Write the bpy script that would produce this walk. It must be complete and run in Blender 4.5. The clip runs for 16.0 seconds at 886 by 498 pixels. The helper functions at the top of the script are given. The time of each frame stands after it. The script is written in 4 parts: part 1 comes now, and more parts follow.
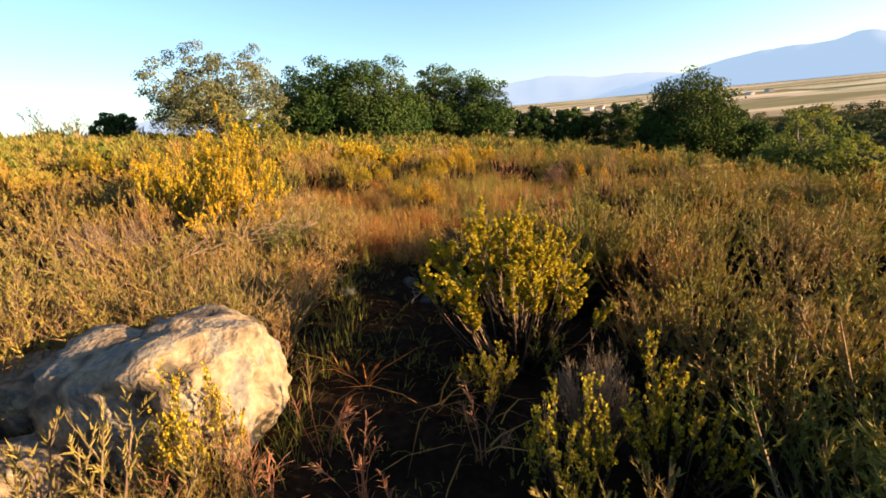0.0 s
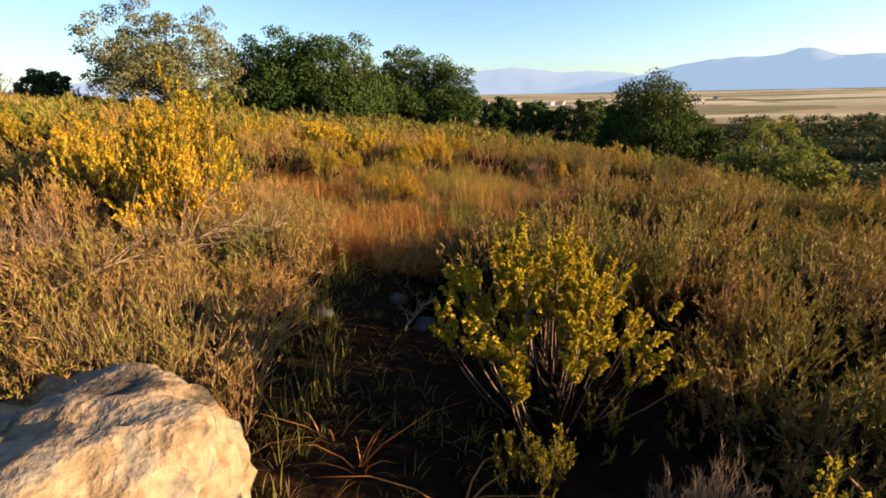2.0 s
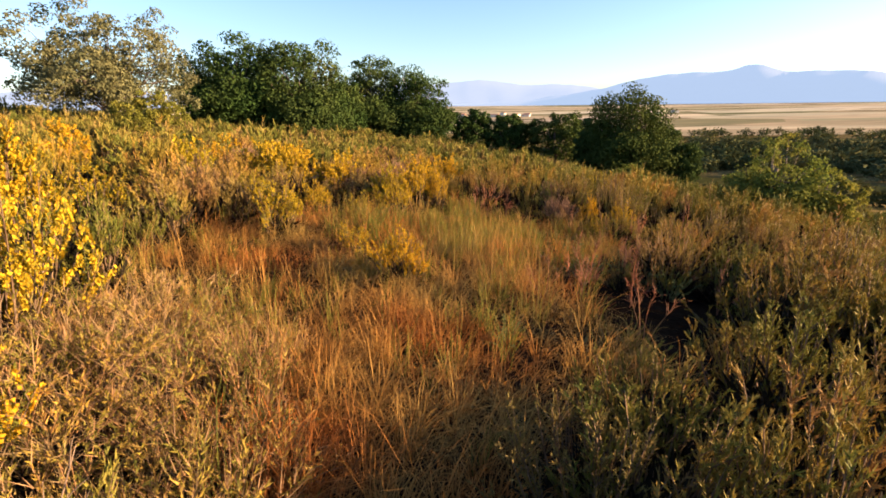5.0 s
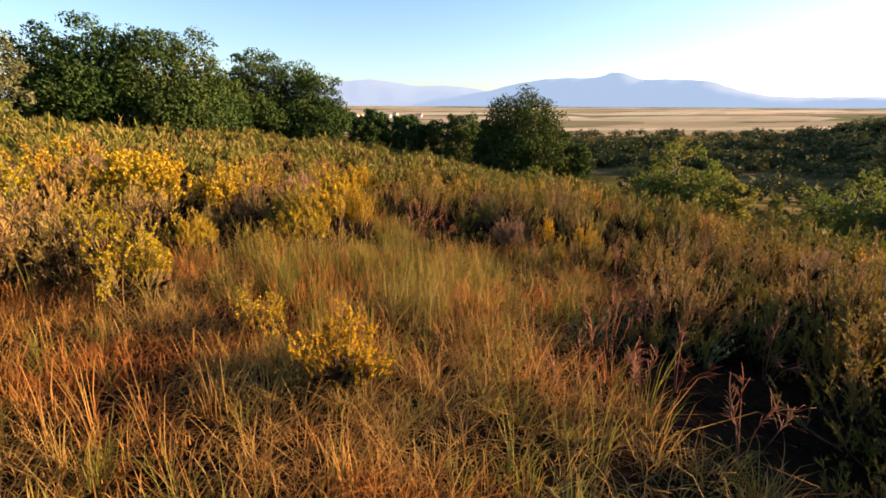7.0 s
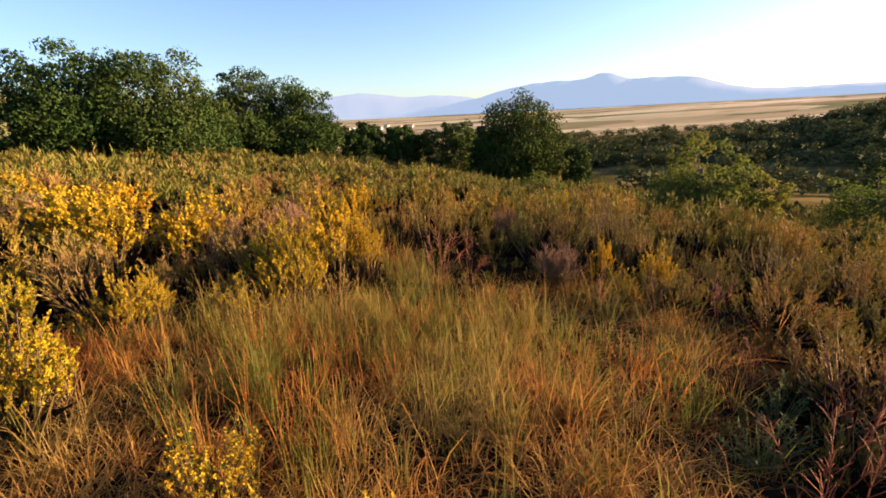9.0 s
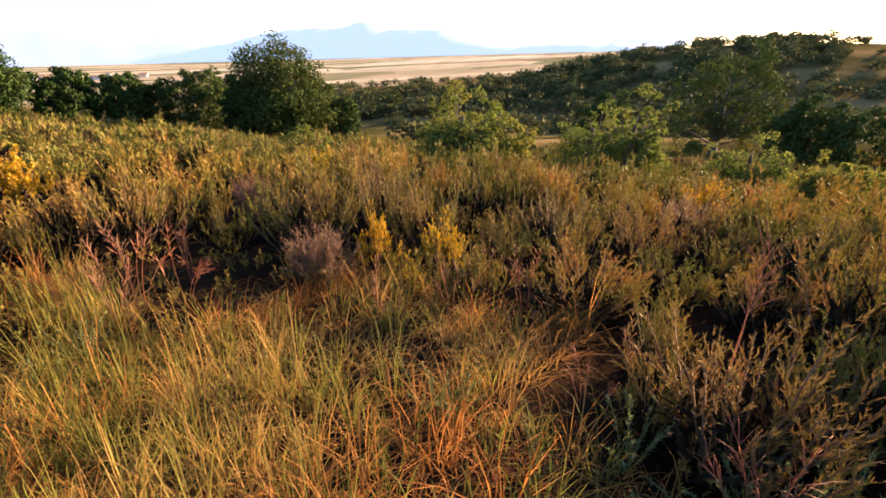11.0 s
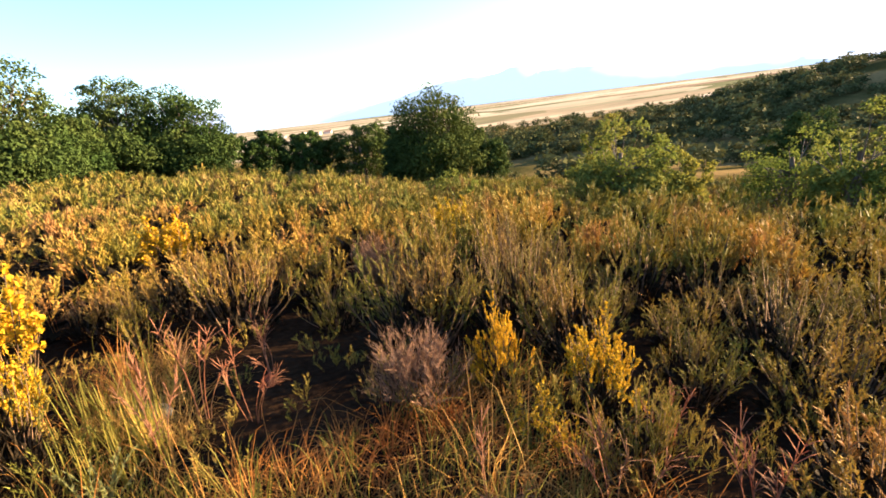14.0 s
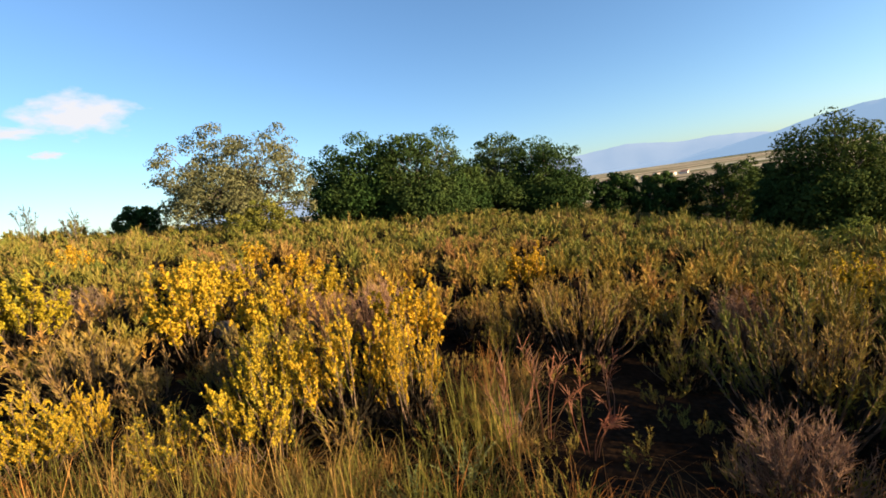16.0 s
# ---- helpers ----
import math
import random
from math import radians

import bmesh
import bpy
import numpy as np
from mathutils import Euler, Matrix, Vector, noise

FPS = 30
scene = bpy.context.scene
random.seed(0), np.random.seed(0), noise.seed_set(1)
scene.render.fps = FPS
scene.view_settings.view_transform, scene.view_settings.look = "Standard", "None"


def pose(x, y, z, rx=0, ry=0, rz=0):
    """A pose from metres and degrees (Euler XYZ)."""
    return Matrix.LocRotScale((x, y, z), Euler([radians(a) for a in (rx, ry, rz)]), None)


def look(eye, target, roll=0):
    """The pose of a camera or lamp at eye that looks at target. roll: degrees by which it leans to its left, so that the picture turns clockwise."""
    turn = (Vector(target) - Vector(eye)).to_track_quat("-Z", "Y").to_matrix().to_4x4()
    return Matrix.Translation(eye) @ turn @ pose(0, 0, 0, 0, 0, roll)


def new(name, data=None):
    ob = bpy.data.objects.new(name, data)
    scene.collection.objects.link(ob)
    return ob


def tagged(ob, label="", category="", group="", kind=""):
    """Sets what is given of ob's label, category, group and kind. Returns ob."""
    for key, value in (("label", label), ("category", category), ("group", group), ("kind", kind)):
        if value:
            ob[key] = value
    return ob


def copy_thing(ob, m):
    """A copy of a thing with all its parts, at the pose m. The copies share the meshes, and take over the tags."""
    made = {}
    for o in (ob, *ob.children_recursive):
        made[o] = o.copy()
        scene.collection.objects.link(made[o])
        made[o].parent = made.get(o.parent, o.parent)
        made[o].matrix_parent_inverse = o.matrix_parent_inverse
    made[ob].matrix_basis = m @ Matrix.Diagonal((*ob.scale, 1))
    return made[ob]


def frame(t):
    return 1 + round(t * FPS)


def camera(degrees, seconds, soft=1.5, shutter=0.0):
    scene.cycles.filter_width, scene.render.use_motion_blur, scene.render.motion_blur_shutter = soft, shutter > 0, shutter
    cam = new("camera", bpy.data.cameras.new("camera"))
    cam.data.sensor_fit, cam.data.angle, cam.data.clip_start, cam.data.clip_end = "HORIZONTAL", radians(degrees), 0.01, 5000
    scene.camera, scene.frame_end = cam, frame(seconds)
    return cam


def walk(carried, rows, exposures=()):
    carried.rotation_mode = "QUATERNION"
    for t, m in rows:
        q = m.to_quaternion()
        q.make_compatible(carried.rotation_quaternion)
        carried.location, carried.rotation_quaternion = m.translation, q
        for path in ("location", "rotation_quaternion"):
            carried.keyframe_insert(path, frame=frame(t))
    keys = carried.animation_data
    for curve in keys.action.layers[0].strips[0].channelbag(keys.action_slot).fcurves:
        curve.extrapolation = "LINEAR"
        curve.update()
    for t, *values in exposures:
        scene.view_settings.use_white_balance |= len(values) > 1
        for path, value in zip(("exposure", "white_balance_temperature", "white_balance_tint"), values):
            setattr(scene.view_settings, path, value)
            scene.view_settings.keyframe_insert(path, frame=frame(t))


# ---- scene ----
cam = camera(87.6, 16.0, soft=1.7)
# the length of the walk, the first eye's height, and the first camera's tilt
METRES, EYE, TILT, LEAN, TURN = 10.0, 1.5, -16.4, 5.0, 0.0
ROWS = [
    (0.0, 0.0, 0.0, 0.0, 0.0, 0.0, -0.0),
    (0.5, -0.0114, 0.001, -0.0021, 0.64, -0.51, -1.62),
    (1.0, -0.0323, 0.0058, -0.0037, -2.88, -1.05, -2.07),
    (1.5, -0.0347, 0.0304, -0.0008, -4.48, -0.99, -2.56),
    (2.0, -0.0317, 0.0735, 0.0193, -5.34, -1.53, -2.59),
    (2.5, -0.049, 0.1159, 0.0343, -7.58, -1.89, -3.05),
    (3.0, -0.0584, 0.1387, 0.0438, -8.37, -1.37, -2.68),
    (3.5, -0.0553, 0.174, 0.053, -7.3, -0.27, -2.29),
    (6.0, -0.0573, 0.4017, 0.1244, -14.25, -0.04, -0.8),
    (6.5, -0.0553, 0.4395, 0.1352, -18.39, -0.11, 0.03),
    (7.0, -0.0724, 0.4804, 0.1465, -21.59, 0.0, 1.05),
    (7.5, -0.0706, 0.5253, 0.1563, -22.07, 0.57, 2.17),
    (8.0, -0.0722, 0.5676, 0.1681, -16.84, 1.91, 2.4),
    (10.5, 0.0298, 0.6974, 0.1981, -40.8, -4.85, 9.48),
    (11.0, 0.0571, 0.7326, 0.204, -48.59, -8.03, 10.59),
    (11.5, 0.0806, 0.7544, 0.2116, -58.12, -12.22, 11.76),
    (12.0, 0.1102, 0.769, 0.2145, -68.02, -16.42, 12.19),
    (12.5, 0.1277, 0.7846, 0.2184, -75.12, -19.59, 12.9),
    (13.0, 0.1399, 0.7998, 0.2244, -68.07, -15.85, 13.82),
    (13.5, 0.1532, 0.8056, 0.2249, -52.22, -9.17, 13.33),
    (14.0, 0.1509, 0.8112, 0.2307, -29.98, 0.01, 10.7),
    (14.5, 0.1434, 0.8139, 0.2329, -8.79, 6.23, 5.61),
    (15.0, 0.1423, 0.8126, 0.2326, -0.32, 7.93, 3.04),
    (15.5, 0.1415, 0.8113, 0.2323, 3.95, 8.84, 2.01),
    (16.0, 0.1386, 0.8101, 0.2317, 9.76, 8.97, 0.37),
]
walk(cam, [(t, pose(0, 0, EYE, TILT, LEAN, TURN) @ pose(METRES * x, METRES * y, METRES * z, 90 + pitch, roll, yaw)) for t, x, y, z, yaw, pitch, roll in ROWS],
     exposures=[(0.0, 2.25, 6450, 13), (1.5, 2.0, 6450, 13), (3.5, 2.28, 6550, 18), (6.5, 2.2, 6600, 20), (8.0, 2.08, 6600, 18), (10.5, 2.42, 6500, 25), (12.5, 3.7, 6100, 17), (13.5, 3.7, 6200, 18), (14.0, 3.0, 6400, 16), (14.5, 2.35, 6600, 14), (15.2, 1.95, 6300, 10), (16.0, 1.8, 6000, 9)])

# ---- sky and sun: a low morning sun to the right of the walk ----
SUN_YAW, SUN_HEIGHT = -102.0, 11.0
sun_dir = Vector((-math.sin(radians(SUN_YAW)) * math.cos(radians(SUN_HEIGHT)),
                  math.cos(radians(SUN_YAW)) * math.cos(radians(SUN_HEIGHT)), math.sin(radians(SUN_HEIGHT))))
world = bpy.data.worlds.new("sky")
scene.world = world
world.use_nodes = True
sky = world.node_tree.nodes.new("ShaderNodeTexSky")
sky.sky_type, sky.sun_disc = "NISHITA", False
sky.sun_elevation, sky.sun_rotation = radians(SUN_HEIGHT), radians(-SUN_YAW)
sky.air_density, sky.dust_density, sky.ozone_density, sky.altitude = 1.0, 1.2, 2.8, 700
world.node_tree.nodes["Background"].inputs["Strength"].default_value = 0.074
world.node_tree.links.new(sky.outputs["Color"], world.node_tree.nodes["Background"].inputs["Color"])
sun = new("sun", bpy.data.lights.new("sun", "SUN"))
sun.data.energy, sun.data.angle, sun.data.color = 5.0, radians(0.6), (1.0, 0.70, 0.38)
sun.matrix_world = look((0, 0, 60), Vector((0, 0, 60)) - sun_dir)


# ---- materials ----
def material(name):
    m = bpy.data.materials.new(name)
    m.use_nodes = True
    nt = m.node_tree
    return m, nt, nt.nodes["Principled BSDF"], nt.nodes["Material Output"]


def add(nt, kind, **values):
    n = nt.nodes.new(kind)
    for key, v in values.items():
        n.inputs[key].default_value = v
    return n


def ramp(nt, source, stops):
    r = nt.nodes.new("ShaderNodeValToRGB")
    while len(r.color_ramp.elements) < len(stops):
        r.color_ramp.elements.new(0.5)
    for e, (at, c) in zip(r.color_ramp.elements, stops):
        e.position, e.color = at, (*c, 1)
    nt.links.new(source, r.inputs["Fac"])
    return r.outputs["Color"]


def mixed(nt, a, b, fac, mode="MIX"):
    n = nt.nodes.new("ShaderNodeMix")
    n.data_type, n.blend_type = "RGBA", mode
    for socket, v in ((n.inputs["Factor"], fac), (n.inputs["A"], a), (n.inputs["B"], b)):
        if isinstance(v, bpy.types.NodeSocket):
            nt.links.new(v, socket)
        else:
            socket.default_value = v if isinstance(v, float) else (*v, 1)
    return n.outputs["Result"]


def noise_at(nt, scale, detail=3.0, stretch=(1, 1, 1)):
    g = nt.nodes.new("ShaderNodeNewGeometry")
    mp = nt.nodes.new("ShaderNodeMapping")
    mp.inputs["Scale"].default_value = stretch
    nt.links.new(g.outputs["Position"], mp.inputs["Vector"])
    n = add(nt, "ShaderNodeTexNoise", Scale=scale, Detail=detail)
    nt.links.new(mp.outputs["Vector"], n.inputs["Vector"])
    return n.outputs["Fac"]


def leaf_material(name, patch, leaf, through_share=0.14, rough=0.7, patch_scale=0.9, gloss=0.12):
    """Thin leaves: hue by patches of the heath, by plant and by leaf; some light comes through."""
    m, nt, bsdf, out = material(name)
    g = nt.nodes.new("ShaderNodeNewGeometry")
    info = nt.nodes.new("ShaderNodeObjectInfo")
    big = ramp(nt, noise_at(nt, patch_scale), patch)
    each = ramp(nt, g.outputs["Random Per Island"], leaf)
    plant = ramp(nt, info.outputs["Random"], [(0.0, (0.76, 0.88, 0.84)), (0.5, (1, 1, 1)), (1.0, (1.24, 1.08, 0.94))])
    col = mixed(nt, mixed(nt, big, each, 1.0, "MULTIPLY"), plant, 1.0, "MULTIPLY")
    nt.links.new(col, bsdf.inputs["Base Color"])
    bsdf.inputs["Roughness"].default_value, bsdf.inputs["Specular IOR Level"].default_value = rough, gloss
    tr = nt.nodes.new("ShaderNodeBsdfTranslucent")
    nt.links.new(col, tr.inputs["Color"])
    mx = add(nt, "ShaderNodeMixShader", Fac=through_share)
    nt.links.new(bsdf.outputs["BSDF"], mx.inputs[1])
    nt.links.new(tr.outputs["BSDF"], mx.inputs[2])
    nt.links.new(mx.outputs["Shader"], out.inputs["Surface"])
    return m


def solid_material(name, stops, scale=6.0, rough=0.85, bump=0.4, fine=40.0, metal=0.0, stretch=(1, 1, 1), shine=0.15):
    m, nt, bsdf, out = material(name)
    n1, n2 = noise_at(nt, scale, 5.0, stretch), noise_at(nt, fine, 4.0, stretch)
    col = mixed(nt, ramp(nt, n1, stops), ramp(nt, n2, [(0.3, (0.7, 0.7, 0.7)), (0.7, (1.15, 1.15, 1.15))]), 1.0, "MULTIPLY")
    nt.links.new(col, bsdf.inputs["Base Color"])
    bsdf.inputs["Roughness"].default_value, bsdf.inputs["Metallic"].default_value, bsdf.inputs["Specular IOR Level"].default_value = rough, metal, shine
    b = add(nt, "ShaderNodeBump", Strength=bump, Distance=0.02)
    nt.links.new(n2, b.inputs["Height"])
    nt.links.new(b.outputs["Normal"], bsdf.inputs["Normal"])
    return m


HEATH_LEAF = leaf_material("heath leaf", [(0.36, (0.128, 0.128, 0.024)), (0.46, (0.182, 0.150, 0.028)), (0.55, (0.238, 0.168, 0.034)), (0.65, (0.255, 0.150, 0.052))],
                           [(0.0, (0.76, 0.82, 0.76)), (0.5, (1, 1, 1)), (1.0, (1.2, 1.15, 1.03))], patch_scale=1.6)
DRY_HEATH_LEAF = leaf_material("dry heath leaf", [(0.38, (0.16, 0.11, 0.032)), (0.5, (0.225, 0.162, 0.043)), (0.62, (0.21, 0.125, 0.05))],
                               [(0.0, (0.65, 0.65, 0.65)), (0.5, (1, 1, 1)), (1.0, (1.3, 1.25, 1.15))], patch_scale=1.6)
GORSE_LEAF = leaf_material("gorse leaf", [(0.35, (0.085, 0.10, 0.018)), (0.65, (0.14, 0.13, 0.022))],
                           [(0.0, (0.6, 0.7, 0.6)), (1.0, (1.3, 1.2, 1.0))])
FLOWER = leaf_material("yellow flower", [(0.35, (0.41, 0.262, 0.012)), (0.65, (0.49, 0.33, 0.018))],
                       [(0.0, (0.62, 0.66, 0.7)), (0.5, (1, 1, 1)), (1.0, (1.1, 1.15, 1.2))], 0.3)
TWIG = solid_material("brown twig", [(0.35, (0.10, 0.06, 0.035)), (0.65, (0.19, 0.13, 0.08))], 8.0, 0.85, 0.2)
DEAD_TWIG = leaf_material("dead twig", [(0.35, (0.17, 0.11, 0.075)), (0.65, (0.24, 0.16, 0.105))], [(0.0, (0.7, 0.7, 0.7)), (1.0, (1.25, 1.2, 1.15))], 0.2)
PALE_TWIG = leaf_material("pale brown shoot", [(0.35, (0.19, 0.112, 0.055)), (0.65, (0.31, 0.20, 0.105))], [(0.0, (0.65, 0.65, 0.65)), (1.0, (1.25, 1.2, 1.15))], 0.15)
# near-black twigs: the shade deep inside the shrubs is put into the colour
SHADE_TWIG = solid_material("inner twigs with shade in the colour", [(0.35, (0.010, 0.008, 0.004)), (0.65, (0.026, 0.018, 0.008))], 14.0, 0.95, 0.8, 60.0)
GREY_WOOD = solid_material("weathered grey wood", [(0.35, (0.12, 0.08, 0.055)), (0.65, (0.24, 0.17, 0.115))], 12.0, 0.85, 0.4)
STRAW = leaf_material("dry grass", [(0.35, (0.42, 0.145, 0.034)), (0.5, (0.40, 0.20, 0.052)), (0.66, (0.36, 0.235, 0.072))],
                      [(0.0, (0.6, 0.55, 0.5)), (0.5, (1, 1, 1)), (1.0, (1.3, 1.3, 1.25))], 0.4)
GREEN_GRASS = leaf_material("green grass", [(0.35, (0.125, 0.125, 0.026)), (0.65, (0.235, 0.195, 0.042))],
                            [(0.0, (0.65, 0.7, 0.6)), (1.0, (1.25, 1.15, 1.0))], 0.4)
RED_STALK = leaf_material("reddish dry stalk", [(0.35, (0.24, 0.10, 0.06)), (0.65, (0.33, 0.18, 0.11))],
                          [(0.0, (0.7, 0.65, 0.6)), (1.0, (1.25, 1.2, 1.2))], 0.3)
FORB = leaf_material("grey-green leaf", [(0.35, (0.12, 0.145, 0.06)), (0.65, (0.18, 0.20, 0.085))],
                     [(0.0, (0.7, 0.75, 0.7)), (1.0, (1.3, 1.25, 1.2))], 0.3)
OAK_LEAF = leaf_material("oak leaf", [(0.35, (0.030, 0.054, 0.015)), (0.6, (0.049, 0.073, 0.020)), (0.75, (0.075, 0.085, 0.025))],
                         [(0.0, (0.82, 0.85, 0.82)), (0.5, (1, 1, 1)), (1.0, (1.14, 1.12, 1.05))], 0.16, 0.9, 0.35, 0.03)
PALE_OAK_LEAF = leaf_material("pale oak leaf", [(0.35, (0.085, 0.098, 0.052)), (0.65, (0.125, 0.132, 0.072))],
                              [(0.0, (0.6, 0.65, 0.6)), (1.0, (1.45, 1.4, 1.3))], 0.3, 0.9, 0.5, 0.04)
YOUNG_OAK_LEAF = leaf_material("young oak leaf", [(0.35, (0.10, 0.13, 0.028)), (0.65, (0.16, 0.17, 0.04))],
                               [(0.0, (0.6, 0.65, 0.6)), (1.0, (1.35, 1.25, 1.1))], 0.35, 0.9, 0.6, 0.04)
FAR_OAK_LEAF = leaf_material("far oak leaf", [(0.35, (0.052, 0.066, 0.026)), (0.65, (0.092, 0.094, 0.038))],
                             [(0.0, (0.88, 0.9, 0.88)), (1.0, (1.12, 1.1, 1.05))], 0.1, 0.9, 0.05, 0.03)
BARK = solid_material("oak bark", [(0.35, (0.07, 0.055, 0.04)), (0.65, (0.17, 0.14, 0.11))], 3.0, 0.9, 0.8, 18.0, 0.0, (1, 1, 0.25))
ROCK = solid_material("pale granite", [(0.36, (0.07, 0.055, 0.04)), (0.44, (0.19, 0.135, 0.08)), (0.52, (0.26, 0.19, 0.12)), (0.60, (0.13, 0.12, 0.105)), (0.68, (0.29, 0.22, 0.14))], 6.0, 0.9, 1.0, 30.0)
LICHEN_ROCK = solid_material("lichened granite", [(0.3, (0.030, 0.030, 0.028)), (0.7, (0.075, 0.07, 0.062))], 7.0, 0.9, 0.9, 45.0)


def ground_material():
    m, nt, bsdf, out = material("shade-dark heath soil and fields")
    g = nt.nodes.new("ShaderNodeNewGeometry")
    length = nt.nodes.new("ShaderNodeVectorMath")
    length.operation = "LENGTH"
    nt.links.new(g.outputs["Position"], length.inputs[0])
    # soil darker than real earth: shade on the ground is put into its colour
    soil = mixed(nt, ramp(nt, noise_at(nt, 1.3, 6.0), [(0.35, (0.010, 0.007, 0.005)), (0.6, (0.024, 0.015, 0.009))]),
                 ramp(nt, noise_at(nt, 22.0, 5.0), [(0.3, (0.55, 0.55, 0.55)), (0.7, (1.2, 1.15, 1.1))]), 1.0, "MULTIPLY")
    meadow = mixed(nt, ramp(nt, noise_at(nt, 0.035, 5.0), [(0.42, (0.05, 0.05, 0.018)), (0.52, (0.11, 0.085, 0.032)), (0.64, (0.22, 0.15, 0.065))]),
                   ramp(nt, noise_at(nt, 0.9, 5.0), [(0.3, (0.7, 0.75, 0.7)), (0.7, (1.1, 1.1, 1.05))]), 1.0, "MULTIPLY")
    # the strip fields of the plain
    mp = nt.nodes.new("ShaderNodeMapping")
    mp.inputs["Scale"].default_value, mp.inputs["Rotation"].default_value = (0.0010, 0.0030, 0.001), (0, 0, radians(-32))
    nt.links.new(g.outputs["Position"], mp.inputs["Vector"])
    v = add(nt, "ShaderNodeTexVoronoi", Scale=1.6)
    nt.links.new(mp.outputs["Vector"], v.inputs["Vector"])
    sep = nt.nodes.new("ShaderNodeSeparateColor")
    nt.links.new(v.outputs["Color"], sep.inputs["Color"])
    fields = ramp(nt, sep.outputs["Red"], [(0.0, (0.15, 0.16, 0.08)), (0.25, (0.30, 0.24, 0.15)), (0.5, (0.56, 0.46, 0.32)), (0.7, (0.18, 0.18, 0.09)), (0.85, (0.66, 0.57, 0.43)), (1.0, (0.24, 0.18, 0.12))])
    fields = mixed(nt, fields, ramp(nt, noise_at(nt, 0.02, 4.0, (0.4, 1, 1)), [(0.35, (0.75, 0.8, 0.8)), (0.65, (1.1, 1.08, 1.05))]), 1.0, "MULTIPLY")
    fields = mixed(nt, fields, ramp(nt, noise_at(nt, 0.009, 3.0, (0.35, 1, 1)), [(0.60, (1, 1, 1)), (0.64, (0.28, 0.32, 0.26))]), 1.0, "MULTIPLY")

    def step(a, b):
        n = add(nt, "ShaderNodeMapRange")
        n.inputs["From Min"].default_value, n.inputs["From Max"].default_value = a, b
        nt.links.new(length.outputs["Value"], n.inputs["Value"])
        return n.outputs["Result"]
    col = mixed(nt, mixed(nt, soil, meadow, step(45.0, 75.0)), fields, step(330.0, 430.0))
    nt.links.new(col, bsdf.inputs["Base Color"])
    bsdf.inputs["Roughness"].default_value, bsdf.inputs["Specular IOR Level"].default_value = 1.0, 0.0
    b = add(nt, "ShaderNodeBump", Strength=0.8, Distance=0.03)
    nt.links.new(noise_at(nt, 14.0, 6.0), b.inputs["Height"])
    nt.links.new(b.outputs["Normal"], bsdf.inputs["Normal"])
    return m


# dark slopes whose distance haze is painted in as an even pale glow
def mountain_material(name, low, high, haze_color, glow):
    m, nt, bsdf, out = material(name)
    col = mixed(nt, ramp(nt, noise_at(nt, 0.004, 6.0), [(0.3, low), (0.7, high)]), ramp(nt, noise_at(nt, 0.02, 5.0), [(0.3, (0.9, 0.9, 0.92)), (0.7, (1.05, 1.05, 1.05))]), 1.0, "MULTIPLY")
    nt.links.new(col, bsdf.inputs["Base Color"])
    bsdf.inputs["Emission Color"].default_value = (*haze_color, 1)
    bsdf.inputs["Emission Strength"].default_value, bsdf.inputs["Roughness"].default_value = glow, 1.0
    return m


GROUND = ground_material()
MOUNTAIN = mountain_material("far mountains with blue haze glow", (0.012, 0.016, 0.02), (0.022, 0.026, 0.03), (0.094, 0.13, 0.175), 1.0)
FAR_MOUNTAIN = mountain_material("farthest mountains with pale haze glow", (0.012, 0.016, 0.02), (0.02, 0.024, 0.028), (0.12, 0.15, 0.19), 1.0)
PLASTER = solid_material("white plaster", [(0.3, (0.46, 0.42, 0.37)), (0.7, (0.60, 0.56, 0.50))], 0.3, 0.9, 0.1)
ROOF_TILE = solid_material("terracotta roof", [(0.3, (0.30, 0.14, 0.09)), (0.7, (0.42, 0.22, 0.14))], 0.3, 0.9, 0.1)


# ---- the lie of the land ----
def ramp01(v, a, b):
    s = np.clip((v - a) / (b - a), 0, 1)
    return s * s * (3 - 2 * s)


def land(x, y):
    """Height of the ground: a brow that falls to the right, a valley with a wooded hill beyond it, and a wide plain."""
    x, y = np.asarray(x, float), np.asarray(y, float)
    r, yaw = np.hypot(x, y), np.degrees(np.arctan2(-x, y))
    xr, yr = np.clip(x, 0, 18), np.clip(y, 0, 25)
    near = np.where(x < 0, -0.1 * np.clip(x, -30, 0) + 0.012 * np.clip(-x - 30, 0, None), -0.08 * xr - 0.006 * xr ** 2 - 0.15 * np.clip(x - 18, 0, 30))
    near = near - 0.0015 * yr ** 2 - 0.03 * np.clip(y - 25, 0, 60) + 0.05 * np.sin(1.3 * x + 0.7) * np.sin(1.1 * y) * ramp01(r, 1, 4)
    valley = -16.5 + 1.5 * np.sin(x * 0.021 + 1) * np.cos(y * 0.017)
    rise = 19.5 * np.exp(-((yaw + 80) / 23) ** 2) * ramp01(r, 90, 270)
    plain = -42 + 0.0135 * np.clip(r - 600, 0, None)
    far = valley + rise + (plain - valley - rise) * ramp01(r, 300, 620) * (1 - 0.75 * ramp01(yaw, 18, 45) - 0.0)
    lefthill = 6 * ramp01(yaw, 25, 60) * (1 - ramp01(yaw, 150, 179))
    return near + (far + lefthill - near) * ramp01(r, 55, 130)


